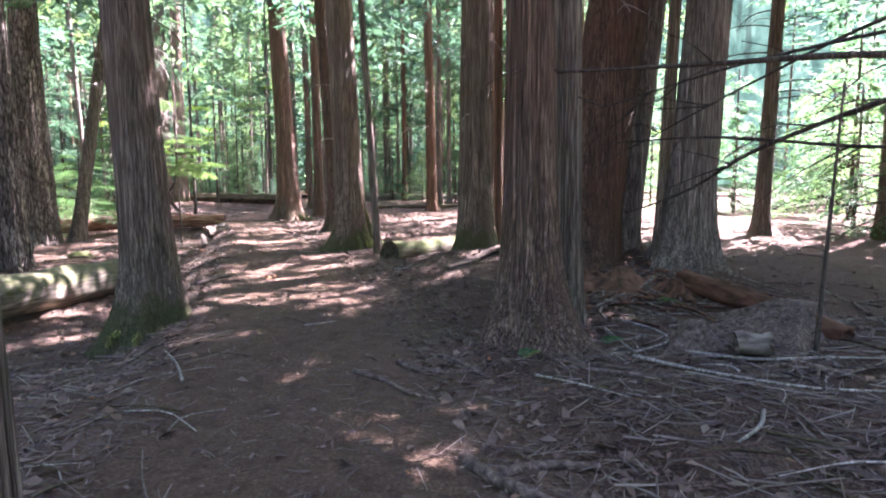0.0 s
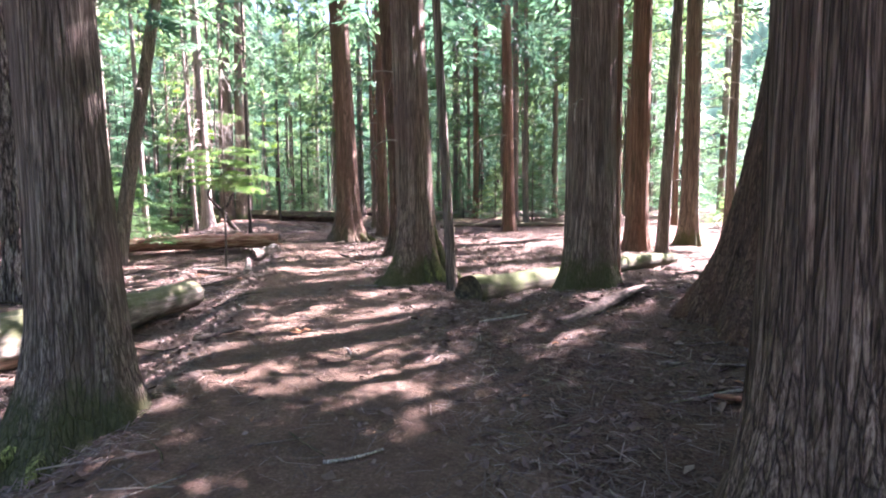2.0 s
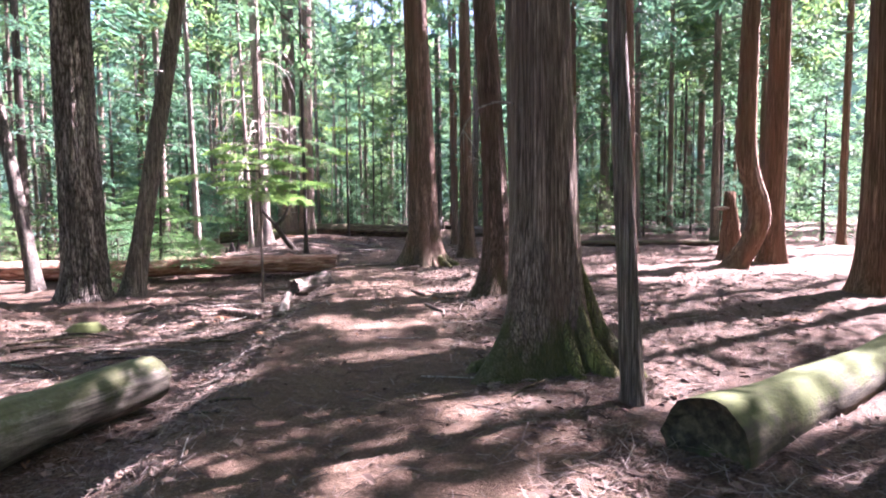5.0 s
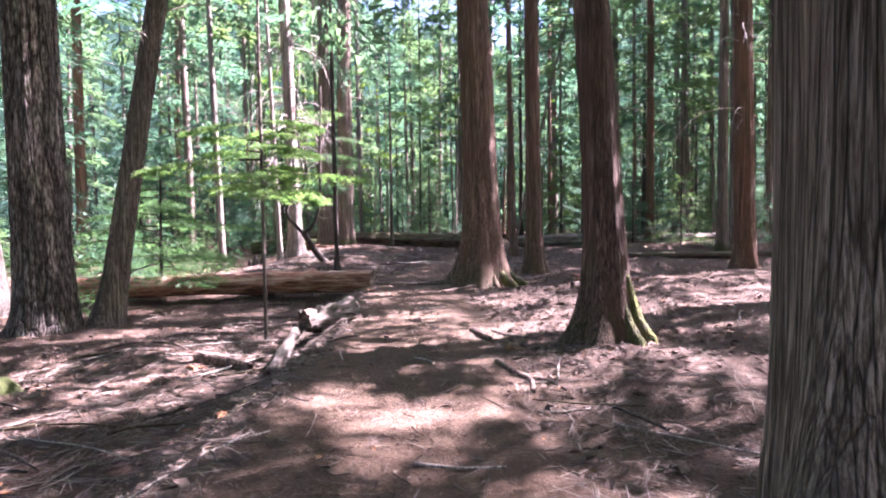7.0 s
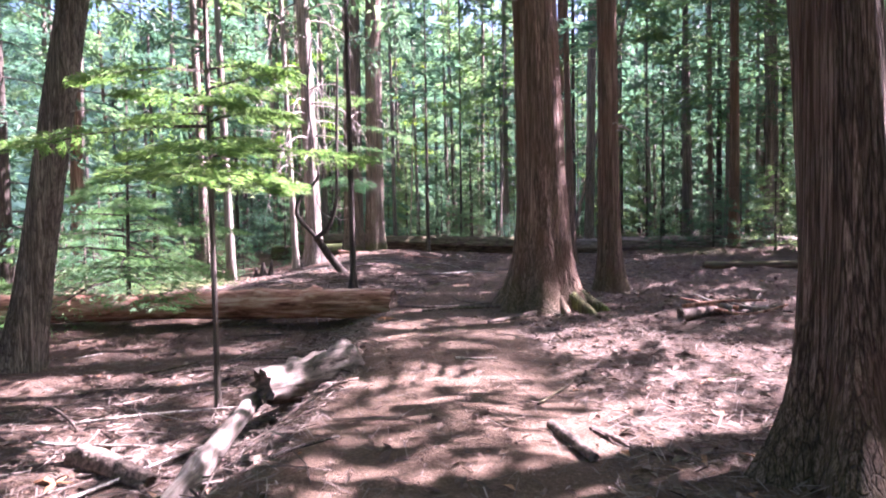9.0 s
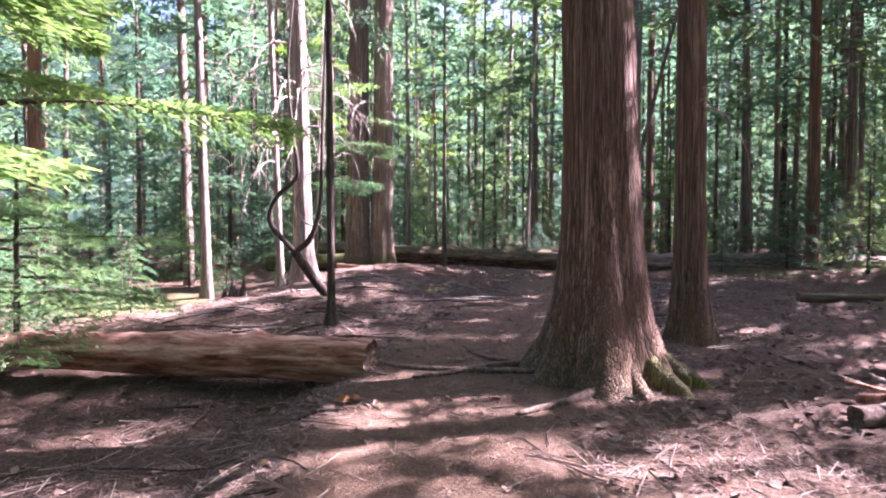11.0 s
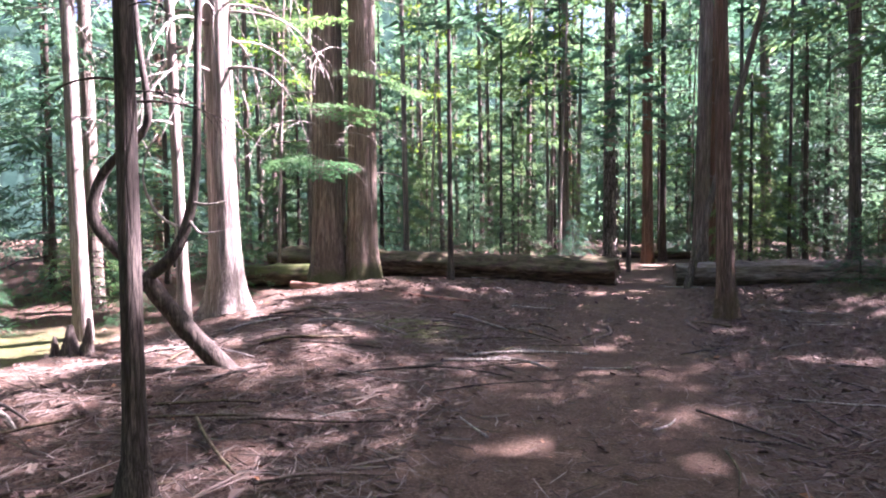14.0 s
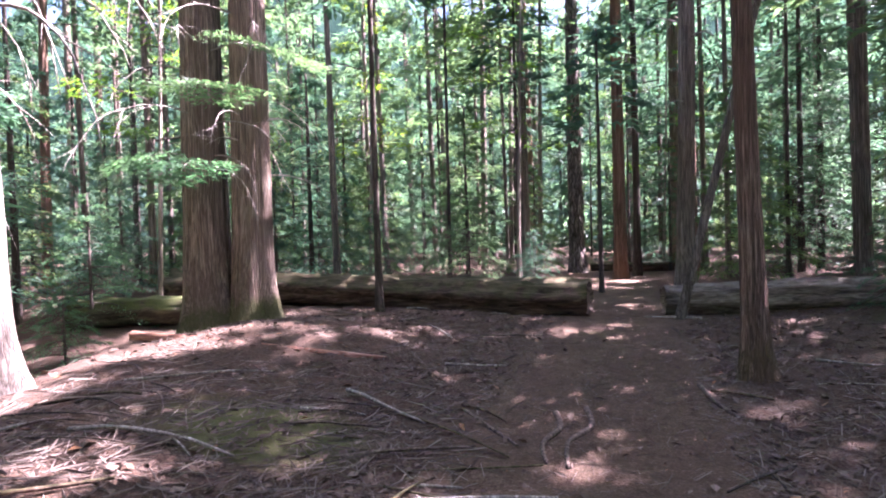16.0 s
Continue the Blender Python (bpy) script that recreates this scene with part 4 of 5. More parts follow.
set_dead_branches(nearest(-4.93, 25.4), 77, 6, 2.0, 6.0, 0.8, 0.17, (0, 0), 0.2, 0.9, 0.012)
set_dead_branches(nearest(8.3, 15.4), 78, 12, 1.5, 6.0, 1.6, 0.17, (0.02, 0), 0.15, 0.4, 0.018, DARKWOOD)
set_dead_branches(nearest(4.5, 19.7), 79, 12, 1.6, 6.0, 1.6, 0.2, (0, 0), 0.15, 0.5, 0.014)
set_dead_branches(nearest(4.9, 13.3), 80, 6, 2.0, 6.0, 1.3, 0.13, (0.02, 0), 0.1, 0.4, 0.014, DARKWOOD)

# a tree whose bare boughs reach over the root mound
reach = thing("dead_branched_tree", 5.7, 4.9, "tree with long bare dark boughs over the root mound", "tree")
part("trunk", trunk_mesh(0.2, 14, (0, 0), 0.4, 5, 81, CEDAR_PLAIN, 26, 30, 0.035), reach)
BOUGHS = [
    ([(-0.1, 0, 2.35), (-1.4, -0.05, 2.32), (-2.6, -0.1, 2.36), (-3.7, 0.5, 2.40), (-4.95, 1.0, 2.42)], 0.05, 0.008),
    ([(-1.3, -0.03, 2.33), (-2.0, 0.3, 2.15), (-2.75, 1.1, 1.75), (-3.2, 1.6, 1.35), (-3.7, 2.0, 1.1)], 0.035, 0.006),
    ([(-0.1, 0, 2.9), (-1.6, 0.4, 2.75), (-3.0, 0.9, 2.5), (-4.2, 1.3, 2.15)], 0.03, 0.006),
    ([(-0.1, 0.1, 1.9), (-1.5, 0.9, 1.75), (-2.9, 1.7, 1.9), (-4.0, 2.1, 1.85)], 0.026, 0.006),
    ([(-0.1, 0.1, 3.4), (-1.5, 1.0, 3.0), (-2.4, 1.9, 2.5), (-3.4, 2.4, 1.9)], 0.03, 0.006),
]
tw = np.random.default_rng(82)
for pts, r0, r1 in BOUGHS:
    bough = stem("bough", pts, r0, r1, DARKWOOD, reach, "long bare dark bough", 7, steps=20)
    for k in range(7):
        i = tw.integers(1, len(pts))
        u = tw.uniform(0, 1)
        p = np.array(pts[i - 1]) * (1 - u) + np.array(pts[i]) * u
        d = np.array([-0.8, tw.uniform(-0.6, 0.9), tw.uniform(-0.7, 0.5)]) * tw.uniform(0.4, 1.0)
        stem("twig", [p, p + d * 0.5 + tw.normal(0, 0.06, 3), p + d + (0, 0, -0.1)], 0.010, 0.003, DARKWOOD, bough, "", 4, steps=6)

# a heap of bleached, splintered branches on the open ground
heap = thing("branch_heap", -3.15, 22.75, "heap of bleached splintered branches on the ground", "branches")
hp = np.random.default_rng(97)
for k in range(11):
    a, ln, z0 = hp.uniform(-0.5, 3.4), hp.uniform(0.5, 1.1), hp.uniform(0.05, 0.18)
    c = np.array([hp.normal(0, 0.22), hp.normal(0, 0.14), z0])
    d = np.array([math.cos(a), 0.7 * math.sin(a), hp.uniform(0.0, 0.32)]) * ln / 2
    stem("branch", [c - d * (1, 1, 0.2), c + hp.normal(0, 0.03, 3), c + d], hp.uniform(0.02, 0.045), 0.010, (DEADWOOD, WEATHERED, LOG_RED)[k % 3], heap, "", 7, 970 + k, 9)

# ---- root mound, roots on the path ----
def root(pts, r0, r1, label="bare root crossing the ground", mat=ROOT, name="exposed_root", lift=0.6):
    """A root half sunk in the ground along points of the plan."""
    P = [(x, y, hz(x, y) + lift * (r0 + (r1 - r0) * k / (len(pts) - 1))) for k, (x, y) in enumerate(pts)]
    return tagged(stem(name, P, r0, r1, mat, None, "", 8, int(abs(pts[0][0] * 100)), 18), label, "root", "roots beside the path")


root([(-0.75, 4.85), (-0.5, 4.62), (-0.3, 4.36), (-0.12, 4.25)], 0.022, 0.012)
root([(-0.42, 5.05), (-0.25, 4.85), (0.02, 4.78), (0.2, 4.95)], 0.03, 0.015)
root([(-0.1, 5.2), (0.12, 4.98), (0.25, 4.75)], 0.03, 0.015)
root([(0.02, 3.38), (0.13, 3.18), (0.28, 3.02), (0.5, 2.8)], 0.04, 0.03)
root([(0.2, 3.2), (0.45, 3.3), (0.72, 3.3)], 0.035, 0.02)
root([(-3.92, 16.5), (-3.72, 16.2), (-3.52, 15.95), (-3.44, 15.6)], 0.03, 0.02)
root([(-3.55, 16.0), (-3.35, 15.95), (-3.2, 15.75)], 0.02, 0.012)
root([(-4.55, 17.95), (-4.4, 17.75), (-4.22, 17.5)], 0.035, 0.03)
root([(-4.3, 18.0), (-4.0, 17.75), (-3.7, 17.6)], 0.02, 0.012)
root([(-5.9, 22.9), (-6.3, 23.35), (-6.7, 23.15), (-7.1, 22.6), (-7.35, 22.3)], 0.055, 0.02)
root([(-6.3, 23.35), (-6.9, 23.4), (-7.3, 23.7), (-7.45, 24.0)], 0.03, 0.012)
root([(-6.0, 23.1), (-6.6, 22.9), (-7.6, 22.65), (-8.1, 22.9), (-8.3, 23.3)], 0.04, 0.012)
root([(-5.5, 22.7), (-5.8, 22.1), (-6.1, 21.6)], 0.06, 0.02)
root([(-6.1, 23.6), (-6.5, 24.3), (-6.7, 24.9)], 0.04, 0.015)
root([(-8.52, 30.6), (-8.42, 30.25), (-8.48, 29.85), (-8.38, 29.5)], 0.03, 0.015)
root([(-8.28, 30.8), (-8.18, 30.35), (-8.3, 29.95), (-8.22, 29.45)], 0.03, 0.015)
root([(-9.3, 30.4), (-9.0, 30.1), (-8.65, 29.75)], 0.02, 0.012)
root([(-9.6, 28.5), (-9.0, 28.1), (-8.3, 27.6)], 0.016, 0.008)
root([(-7.3, 31.9), (-7.2, 31.4), (-7.0, 30.9)], 0.03, 0.015)

stump = trunk_mesh(0.24, 0.26, (0.3, 0), 1.3, 7, 90, ROOT, 34, 14, 0.16, taper=0.5, foot=0.16)
ob = new("old_stump", stump)
ob.matrix_world = pose(3.35, 6.0, hz(3.35, 6.0))
tagged(ob, "low rotten dark stump among roots", "stump")
ob = new("old_stump", trunk_mesh(0.12, 0.24, (0.15, 0), 1.0, 5, 91, ROOT, 24, 12, 0.14, taper=0.5, foot=0.15))
ob.matrix_world = pose(2.15, 5.45, hz(2.15, 5.45))
tagged(ob, "small dark broken stump", "stump")
for dx, r, h in ((0, 0.09, 0.34), (0.22, 0.06, 0.42), (-0.16, 0.05, 0.24)):
    ob = new("broken_stub", trunk_mesh(r, h, (0.1 * dx, 0.05), 0.4, 4, 92 + int(100 * r), DARKWOOD, 12, 9, 0.25, taper=0.7, foot=0.12))
    ob.matrix_world = pose(-13.65 + dx, 26.5 + 0.4 * dx, hz(-13.65 + dx, 26.5 + 0.4 * dx))
    tagged(ob, "jagged dark broken stub in the sunny hollow", "stump", "broken stubs")
log("wood_chunk", (2.35, 5.12, 0.13), (2.62, 5.06, 0.14), 0.10, 0.09, WEATHERED, "pale broken chunk of wood", 13, sides=9, rings=5)
mr = np.random.default_rng(93)
for k in range(52):
    a = mr.uniform(0, 6.28)
    x0, y0 = 2.9 + mr.normal(0, 1.0), 6.3 + mr.normal(0, 1.2)
    ln = mr.uniform(0.6, 1.9)
    pts = [(x0 + ln * u * math.cos(a) + 0.12 * mr.normal(), y0 + ln * u * math.sin(a) * 0.6 + 0.12 * mr.normal()) for u in (0, 0.33, 0.66, 1)]
    if min(math.dist(p, (0.0, 5.0)) for p in pts) > 0.9:
        root(pts, mr.uniform(0.008, 0.026), 0.005, "tangled bare root on the mound", WEATHERED if k % 3 == 0 else ROOT, lift=0.9)

# buttress roots at the feet of the large trees
def buttress(tree, heading, r, high, reach, thick, mat, label=""):
    """A root ridge running down the side of a trunk and out along the ground."""
    ca, sa = math.cos(heading), math.sin(heading)
    pts = [(ca * d, sa * d, z) for d, z in ((r * 0.50, high), (r * 0.82, high * 0.62), (r * 1.06, high * 0.33), (r + reach * 0.35, high * 0.14), (r + reach * 0.75, 0.03), (r + reach, -0.06))]
    P = np.array(pts)
    V, F = [], []
    n = 9
    for k, p in enumerate(P):
        w = thick * (0.35, 0.65, 0.95, 1.0, 0.75, 0.4)[k]
        for j in range(n):
            q = 2 * math.pi * j / n
            out, side = math.cos(q) * w * (1 + 0.15 * math.sin(5 * q + k)), math.sin(q) * w * 0.8 * (1 + 0.12 * math.cos(3 * q + 2 * k))
            V.append((p[0] + ca * out * 0.7 - sa * side, p[1] + sa * out * 0.7 + ca * side, p[2] + out * (0.25 if k < 3 else 0.8)))
    F = [(k * n + j, k * n + (j + 1) % n, (k + 1) * n + (j + 1) % n, (k + 1) * n + j) for k in range(len(P) - 1) for j in range(n)]
    part("buttress_root", mesh_of("buttress_root", np.array(V), F, [mat]), tree, label)


MOSSY = "buttress root green with moss"
for x, y, rows in (
        (-1.93, 13.30, ((-0.70, 0.42, 1.0, 0.40, 0.11, CEDAR_MOSS), (-0.30, 0.42, 1.15, 0.46, 0.13, CEDAR_MOSS), (-1.05, 0.42, 0.75, 0.26, 0.075, CEDAR_MOSS), (-2.6, 0.36, 0.4, 0.45, 0.09, CEDAR))),
        (-5.66, 23.20, ((-0.55, 0.42, 0.95, 0.55, 0.12, CEDAR_MOSS), (-1.0, 0.42, 0.8, 0.55, 0.09, CEDAR_RED), (-0.15, 0.42, 1.0, 0.6, 0.12, CEDAR_MOSS), (2.9, 0.42, 0.5, 0.5, 0.10, CEDAR_RED), (-2.4, 0.42, 0.5, 0.35, 0.10, CEDAR_RED))),
        (-2.93, 17.72, ((-0.3, 0.26, 0.85, 0.24, 0.085, CEDAR_MOSS), (-0.8, 0.26, 0.6, 0.24, 0.08, CEDAR_MOSS), (-1.9, 0.24, 0.35, 0.2, 0.06, CEDAR_RED))),
        (-3.30, 7.05, ((-1.5, 0.30, 0.5, 0.30, 0.09, CEDAR_MOSS), (-2.1, 0.30, 0.45, 0.28, 0.09, CEDAR_MOSS), (-0.6, 0.30, 0.5, 0.35, 0.10, CEDAR), (-1.05, 0.30, 0.4, 0.25, 0.08, CEDAR))),
        (0.78, 5.80, ((-0.9, 0.27, 0.6, 0.28, 0.08, CEDAR_DRY), (-1.4, 0.27, 0.5, 0.22, 0.07, CEDAR_DRY), (-1.9, 0.27, 0.5, 0.22, 0.07, CEDAR_DRY), (-2.6, 0.27, 0.45, 0.25, 0.08, CEDAR_DRY)))):
    tr = nearest(x, y)
    for heading, r, high, reach, thick, mat in rows:
        buttress(tr, heading, r, high, reach, thick, mat, MOSSY if mat == CEDAR_MOSS else "")

# a broken snag with a bracket fungus
snag = thing("broken_snag", 2.15, 24.1, "short broken orange-brown snag with a pale bracket fungus", "stump")
part("trunk", trunk_mesh(0.24, 1.75, (-0.03, 0), 0.5, 5, 95, RED_BARK, 40, 22, 0.12, taper=0.55, foot=0.3), snag)
fa = np.linspace(0, 2 * np.pi, 14, endpoint=False)
FV = np.concatenate([np.stack([0.20 * np.cos(fa) * w, 0.13 * np.sin(fa) * w, np.full(14, z)], -1) for w, z in ((0.25, -0.05), (0.85, -0.02), (1.0, 0.01), (0.8, 0.04), (0.2, 0.055))])
FF = [(k * 14 + j, k * 14 + (j + 1) % 14, (k + 1) * 14 + (j + 1) % 14, (k + 1) * 14 + j) for k in range(4) for j in range(14)] + [tuple(range(13, -1, -1)), tuple(range(56, 70))]
part("bracket_fungus", mesh_of("bracket_fungus", FV, FF, [DEADWOOD]), snag, "pale bracket fungus").location = (-0.26, -0.10, 1.32)

# decayed red wood and ferns on the root mound
rot = np.random.default_rng(740)
ROTTEN = log_material("decayed_red_wood", (0.035, 0.015, 0.010), (0.13, 0.055, 0.035), (0.24, 0.12, 0.08), 0.15, (3, 3, 1))
for k, (x, y, r, h) in enumerate(((2.15, 7.6, 0.20, 0.24), (2.75, 7.25, 0.15, 0.18), (1.8, 7.9, 0.13, 0.22))):
    st = new("rotten_stump", trunk_mesh(r, h, (0.25 * (1 - k), 0.1), 0.9, 7, 741 + k, ROTTEN, 30, 12, 0.20, taper=0.75, foot=0.16))
    st.matrix_world = pose(x, y, hz(x, y))
    tagged(st, "crumbling reddish rotten stump among bare roots", "stump", "rotten stumps")
for k in range(80):
    x, y = 2.25 + rot.normal(0, 0.6), 7.25 + rot.normal(0, 0.5)
    a, ln = rot.uniform(0, 6.28), rot.uniform(0.12, 0.32)
    z = hz(x, y) + 0.025
    ob = new("wood_splinter", mesh_of("wood_splinter", *tube(np.array([[-ln / 2, 0, 0], [0, 0.01, 0.015], [ln / 2, 0, 0]]), [0.02, 0.035, 0.012], 5, rot, 0.2), [ROTTEN]))
    ob.matrix_world = pose(x, y, z, rot.uniform(-20, 20), rot.uniform(-12, 12), math.degrees(a)) @ Matrix.Diagonal((1, 1, 0.5, 1))
    tagged(ob, "reddish splinter of rotten wood on the mound", "splinter", "wood splinters")


# the fan of reddish roots below the stout cedar, and a rotten log sunk among them
log("rotten_log", (2.85, 7.35, 0.30), (3.6, 5.55, 0.06), 0.13, 0.09, ROTTEN, "crumbling dark red rotten log sunk among roots", 15, sides=16, rings=18, end_mat=ROTTEN, rough=0.16)
fan = np.random.default_rng(770)
for k in range(46):
    a = fan.uniform(-2.9, -0.5)
    x0, y0 = 2.95 + fan.uniform(-1.0, 0.7), 8.0 + fan.uniform(-0.5, 0.35)
    ln, sway = fan.uniform(0.7, 1.9), fan.uniform(-0.5, 0.5)
    pts = [(x0 + ln * u * math.cos(a + sway * u) + 0.05 * fan.normal(), y0 + ln * u * math.sin(a + sway * u) + 0.05 * fan.normal()) for u in (0, 0.25, 0.5, 0.75, 1)]
    if min(math.dist(p, (0.78, 5.8)) for p in pts) > 0.65:
        root(pts, fan.uniform(0.012, 0.040), 0.007, ("reddish bare root running down the mound", "grey bare root running down the mound")[k % 4 == 0], WEATHERED if k % 4 == 0 else ROTTEN if k % 2 else ROOT, lift=1.1)
for k, pts in enumerate(([(1.7, 6.2), (1.95, 5.95), (2.0, 5.6), (1.65, 5.35), (1.35, 5.2)], [(1.5, 5.9), (1.55, 5.5), (1.6, 5.2)], [(2.0, 5.25), (2.5, 5.05), (3.1, 5.1), (3.7, 5.0)], [(1.5, 5.1), (1.9, 4.6), (2.6, 4.4), (3.4, 4.35)])):
    root(pts, 0.016, 0.008, "pale thin root looping over the ground", DEADWOOD, lift=2.0)
dead_stem = thing("dead_sapling", 3.15, 5.3, "thin bare dead sapling standing among roots", "tree")
part("trunk", trunk_mesh(0.02, 2.3, (0.05, 0.02), 0.4, 4, 771, DARKWOOD, 8, 14, 0.03, foot=0.1), dead_stem)
set_dead_branches(dead_stem, 772, 7, 0.8, 2.2, 0.4, 0.015, (0.05, 0.02), 0.3, 0.4, 0.005, DARKWOOD, 2)


def fern(x, y, z, seed, size, heading):
    """A single low fern with a few arching, pinnate fronds."""
    fr = np.random.default_rng(seed)
    f = thing("fern", x, y, "small pale green fern among bare roots", "fern", "ferns", z=z)
    for q in range(3):
        a = heading + fr.uniform(-0.8, 0.8)
        V, F = [], []
        for i in range(11):
            u = (i + 1) / 11
            px, pz = size * u, size * (0.55 * u - 0.5 * u * u)
            w = size * 0.26 * math.sin(math.pi * min(1, 0.15 + 0.9 * u)) + 0.004
            for s in (-1, 1):
                i0 = len(V)
                V += [(px, 0, pz), (px + size * 0.05, s * w * 0.55, pz + 0.008), (px + size * 0.07, s * w, pz - 0.006), (px + size * 0.02, s * w * 0.5, pz)]
                F.append((i0, i0 + 1, i0 + 2, i0 + 3))
        me = mesh_of("frond", np.array(V), F, [LEAF_LIGHT], smooth=False)
        part("frond", me, f).matrix_basis = pose(0, 0, 0.01, 0, 0, math.degrees(a))


for k, (x, y, size, heading) in enumerate(((2.57, 6.67, 0.26, 3.0), (1.33, 5.41, 0.24, 0.9), (0.57, 5.08, 0.22, 0.6))):
    fern(x, y, hz(x, y) + 0.03, 750 + k, size, heading)

# root clump, moss lump and dead fronds on the bank
def fronds(x, y, seed, size=0.16):
    """A clump of curled orange dead leaves, each a leaf of its own."""
    fr = np.random.default_rng(seed)
    clump = thing("dead_fronds", x, y, "clump of curled orange-brown dead leaves", "leaves", "clumps of dead leaves", z=hz(x, y) + 0.01)
    for k in range(10):
        w, rise = fr.uniform(0.10, 0.22) * size, fr.uniform(0.05, 0.35) * size
        V = [(size * u, s * w * k2, dz + 0.01 + 0.01 * (s == 0)) for u, k2, dz in ((0, 0.2, 0), (0.45, 1.0, rise), (1, 0.15, rise * 0.4)) for s in (-1, 0, 1)]
        F = [(r * 3 + q, r * 3 + q + 1, r * 3 + q + 4, r * 3 + q + 3) for r in (0, 1) for q in (0, 1)]
        part("leaf", mesh_of("leaf", np.array(V), F, [FROND], smooth=False), clump).matrix_basis = pose(0, 0, 0, 0, 0, fr.uniform(0, 360)) @ Matrix.Scale(fr.uniform(0.5, 1.0), 4)


FROND = litter_material("dead_frond", [(0, (0.13, 0.05, 0.02)), (0.6, (0.30, 0.12, 0.04)), (1, (0.42, 0.20, 0.08))])
for k, (x, y, s) in enumerate(((-6.66, 13.8, 0.16), (-5.89, 15.1, 0.12), (-7.7, 16.9, 0.15), (-3.85, 17.0, 0.13), (-7.5, 21.4, 0.15), (-2.6, 9.3, 0.13), (0.9, 15.6, 0.2))):
    fronds(x, y, 700 + k, s)
lump = new("mossy_lump", trunk_mesh(0.20, 0.16, (0.1, 0), 0.5, 5, 720, LOG_MOSS, 20, 8, 0.12, taper=0.3, foot=0.12))
lump.matrix_world = pose(-9.2, 15.5, hz(-9.2, 15.5), 0, 0, 40)
tagged(lump, "low lump of wood covered in yellow-green moss", "moss lump")
log("rotten_log", (-7.95, 17.25, hz(-7.95, 17.25) + 0.06), (-7.1, 17.15, hz(-7.1, 17.15) + 0.04), 0.10, 0.07, ROOT, "short dark rotten log on the bank", 721, sides=12, rings=12, end_mat=ROOT, rough=0.14)
for k in range(9):
    a = 0.7 * k + 0.3
    x0, y0 = -7.5 + 0.25 * math.cos(2.3 * k), 17.25 + 0.25 * math.sin(3.1 * k)
    root([(x0, y0), (x0 + 0.22 * math.cos(a), y0 + 0.22 * math.sin(a)), (x0 + 0.5 * math.cos(a + 0.4), y0 + 0.5 * math.sin(a + 0.4))], 0.022, 0.006, "tangled dark root on the bank", ROOT, lift=1.2)
# sticks lying on the trodden path
for k, (x, y, a, ln) in enumerate(((-3.6, 14.1, 0.2, 0.5), (-3.15, 15.2, 0.5, 0.4), (-5.3, 13.9, 0.8, 0.9), (-5.15, 14.05, 0.7, 0.7), (-1.3, 6.4, 0.6, 0.35), (-1.9, 8.6, 2.0, 0.3), (-5.6, 19.6, 0.3, 0.4), (-7.2, 26.8, 1.2, 0.35), (-7.9, 28.4, 0.4, 0.5), (-4.6, 16.4, 2.6, 0.3))):
    P = [(x + ln * u * math.cos(a + 0.3 * u), y + ln * u * math.sin(a + 0.3 * u), hz(x + ln * u * math.cos(a + 0.3 * u), y + ln * u * math.sin(a + 0.3 * u)) + 0.012) for u in (-0.5, 0, 0.5)]
    tagged(stem("fallen_stick", P, 0.011, 0.006, DEADWOOD, None, "", 6, 730 + k, 8), "bleached thin stick lying on the trodden path", "stick", "fallen sticks")

# ---- fallen sticks and litter ----
sr = np.random.default_rng(94)
made = 0
while made < 110:
    y = sr.uniform(1.5, 36)
    side = sr.choice([-1, 1])
    x = float(way(y)) + side * (0.75 + abs(sr.normal(0, 2.0)))
    if any(math.dist((x, y), o) < 0.7 for o in ((-3.3, 7.05), (0.78, 5.8), (2.06, 9.0), (-1.95, 13.3), (-5.6, 23.2), (-14.5, 33.2))):
        continue
    a, ln = sr.uniform(0, 6.28), sr.uniform(0.3, 1.1)
    pts = [(x + ln * u * math.cos(a) + sr.normal(0, 0.02), y + ln * u * math.sin(a) + sr.normal(0, 0.02)) for u in (-0.5, 0, 0.5)]
    r = sr.uniform(0.006, 0.018)
    P = [(px, py, hz(px, py) + r + 0.012) for px, py in pts]
    st = stem("fallen_stick", P, r, r * 0.5, (DEADWOOD, LOG_OLD, DARKWOOD)[made % 3], None, "", 5, made, 7)
    tagged(st, ("bleached fallen stick", "brown fallen stick", "dark fallen stick")[made % 3] + " on the forest floor", "stick", "fallen sticks")
    made += 1
tw = np.random.default_rng(760)
for k in range(80):
    x, y = (tw.uniform(0.7, 4.2), tw.uniform(1.6, 5.6)) if k < 48 else (tw.uniform(-4.2, -1.5), tw.uniform(2.2, 6.6))
    if math.dist((x, y), (0.78, 5.8)) < 0.6 or math.dist((x, y), (-1.5, 2.05)) < 0.6:
        continue
    a, ln, r = tw.uniform(0, 6.28), tw.uniform(0.25, 0.9), tw.uniform(0.004, 0.011)
    pts = [(x + ln * u * math.cos(a) + tw.normal(0, 0.03), y + ln * u * math.sin(a) + tw.normal(0, 0.03)) for u in (-0.5, -0.1, 0.5)]
    P = [(px, py, hz(px, py) + r + 0.012 + 0.02 * (j == 1)) for j, (px, py) in enumerate(pts)]
    tagged(stem("fallen_stick", P, r, r * 0.5, (DEADWOOD, LOG_OLD, WEATHERED, DARKWOOD)[k % 4], None, "", 4, 800 + k, 6), ("bleached thin twig", "brown thin twig", "grey thin twig", "dark thin twig")[k % 4] + " lying on the forest floor", "stick", "fallen sticks")
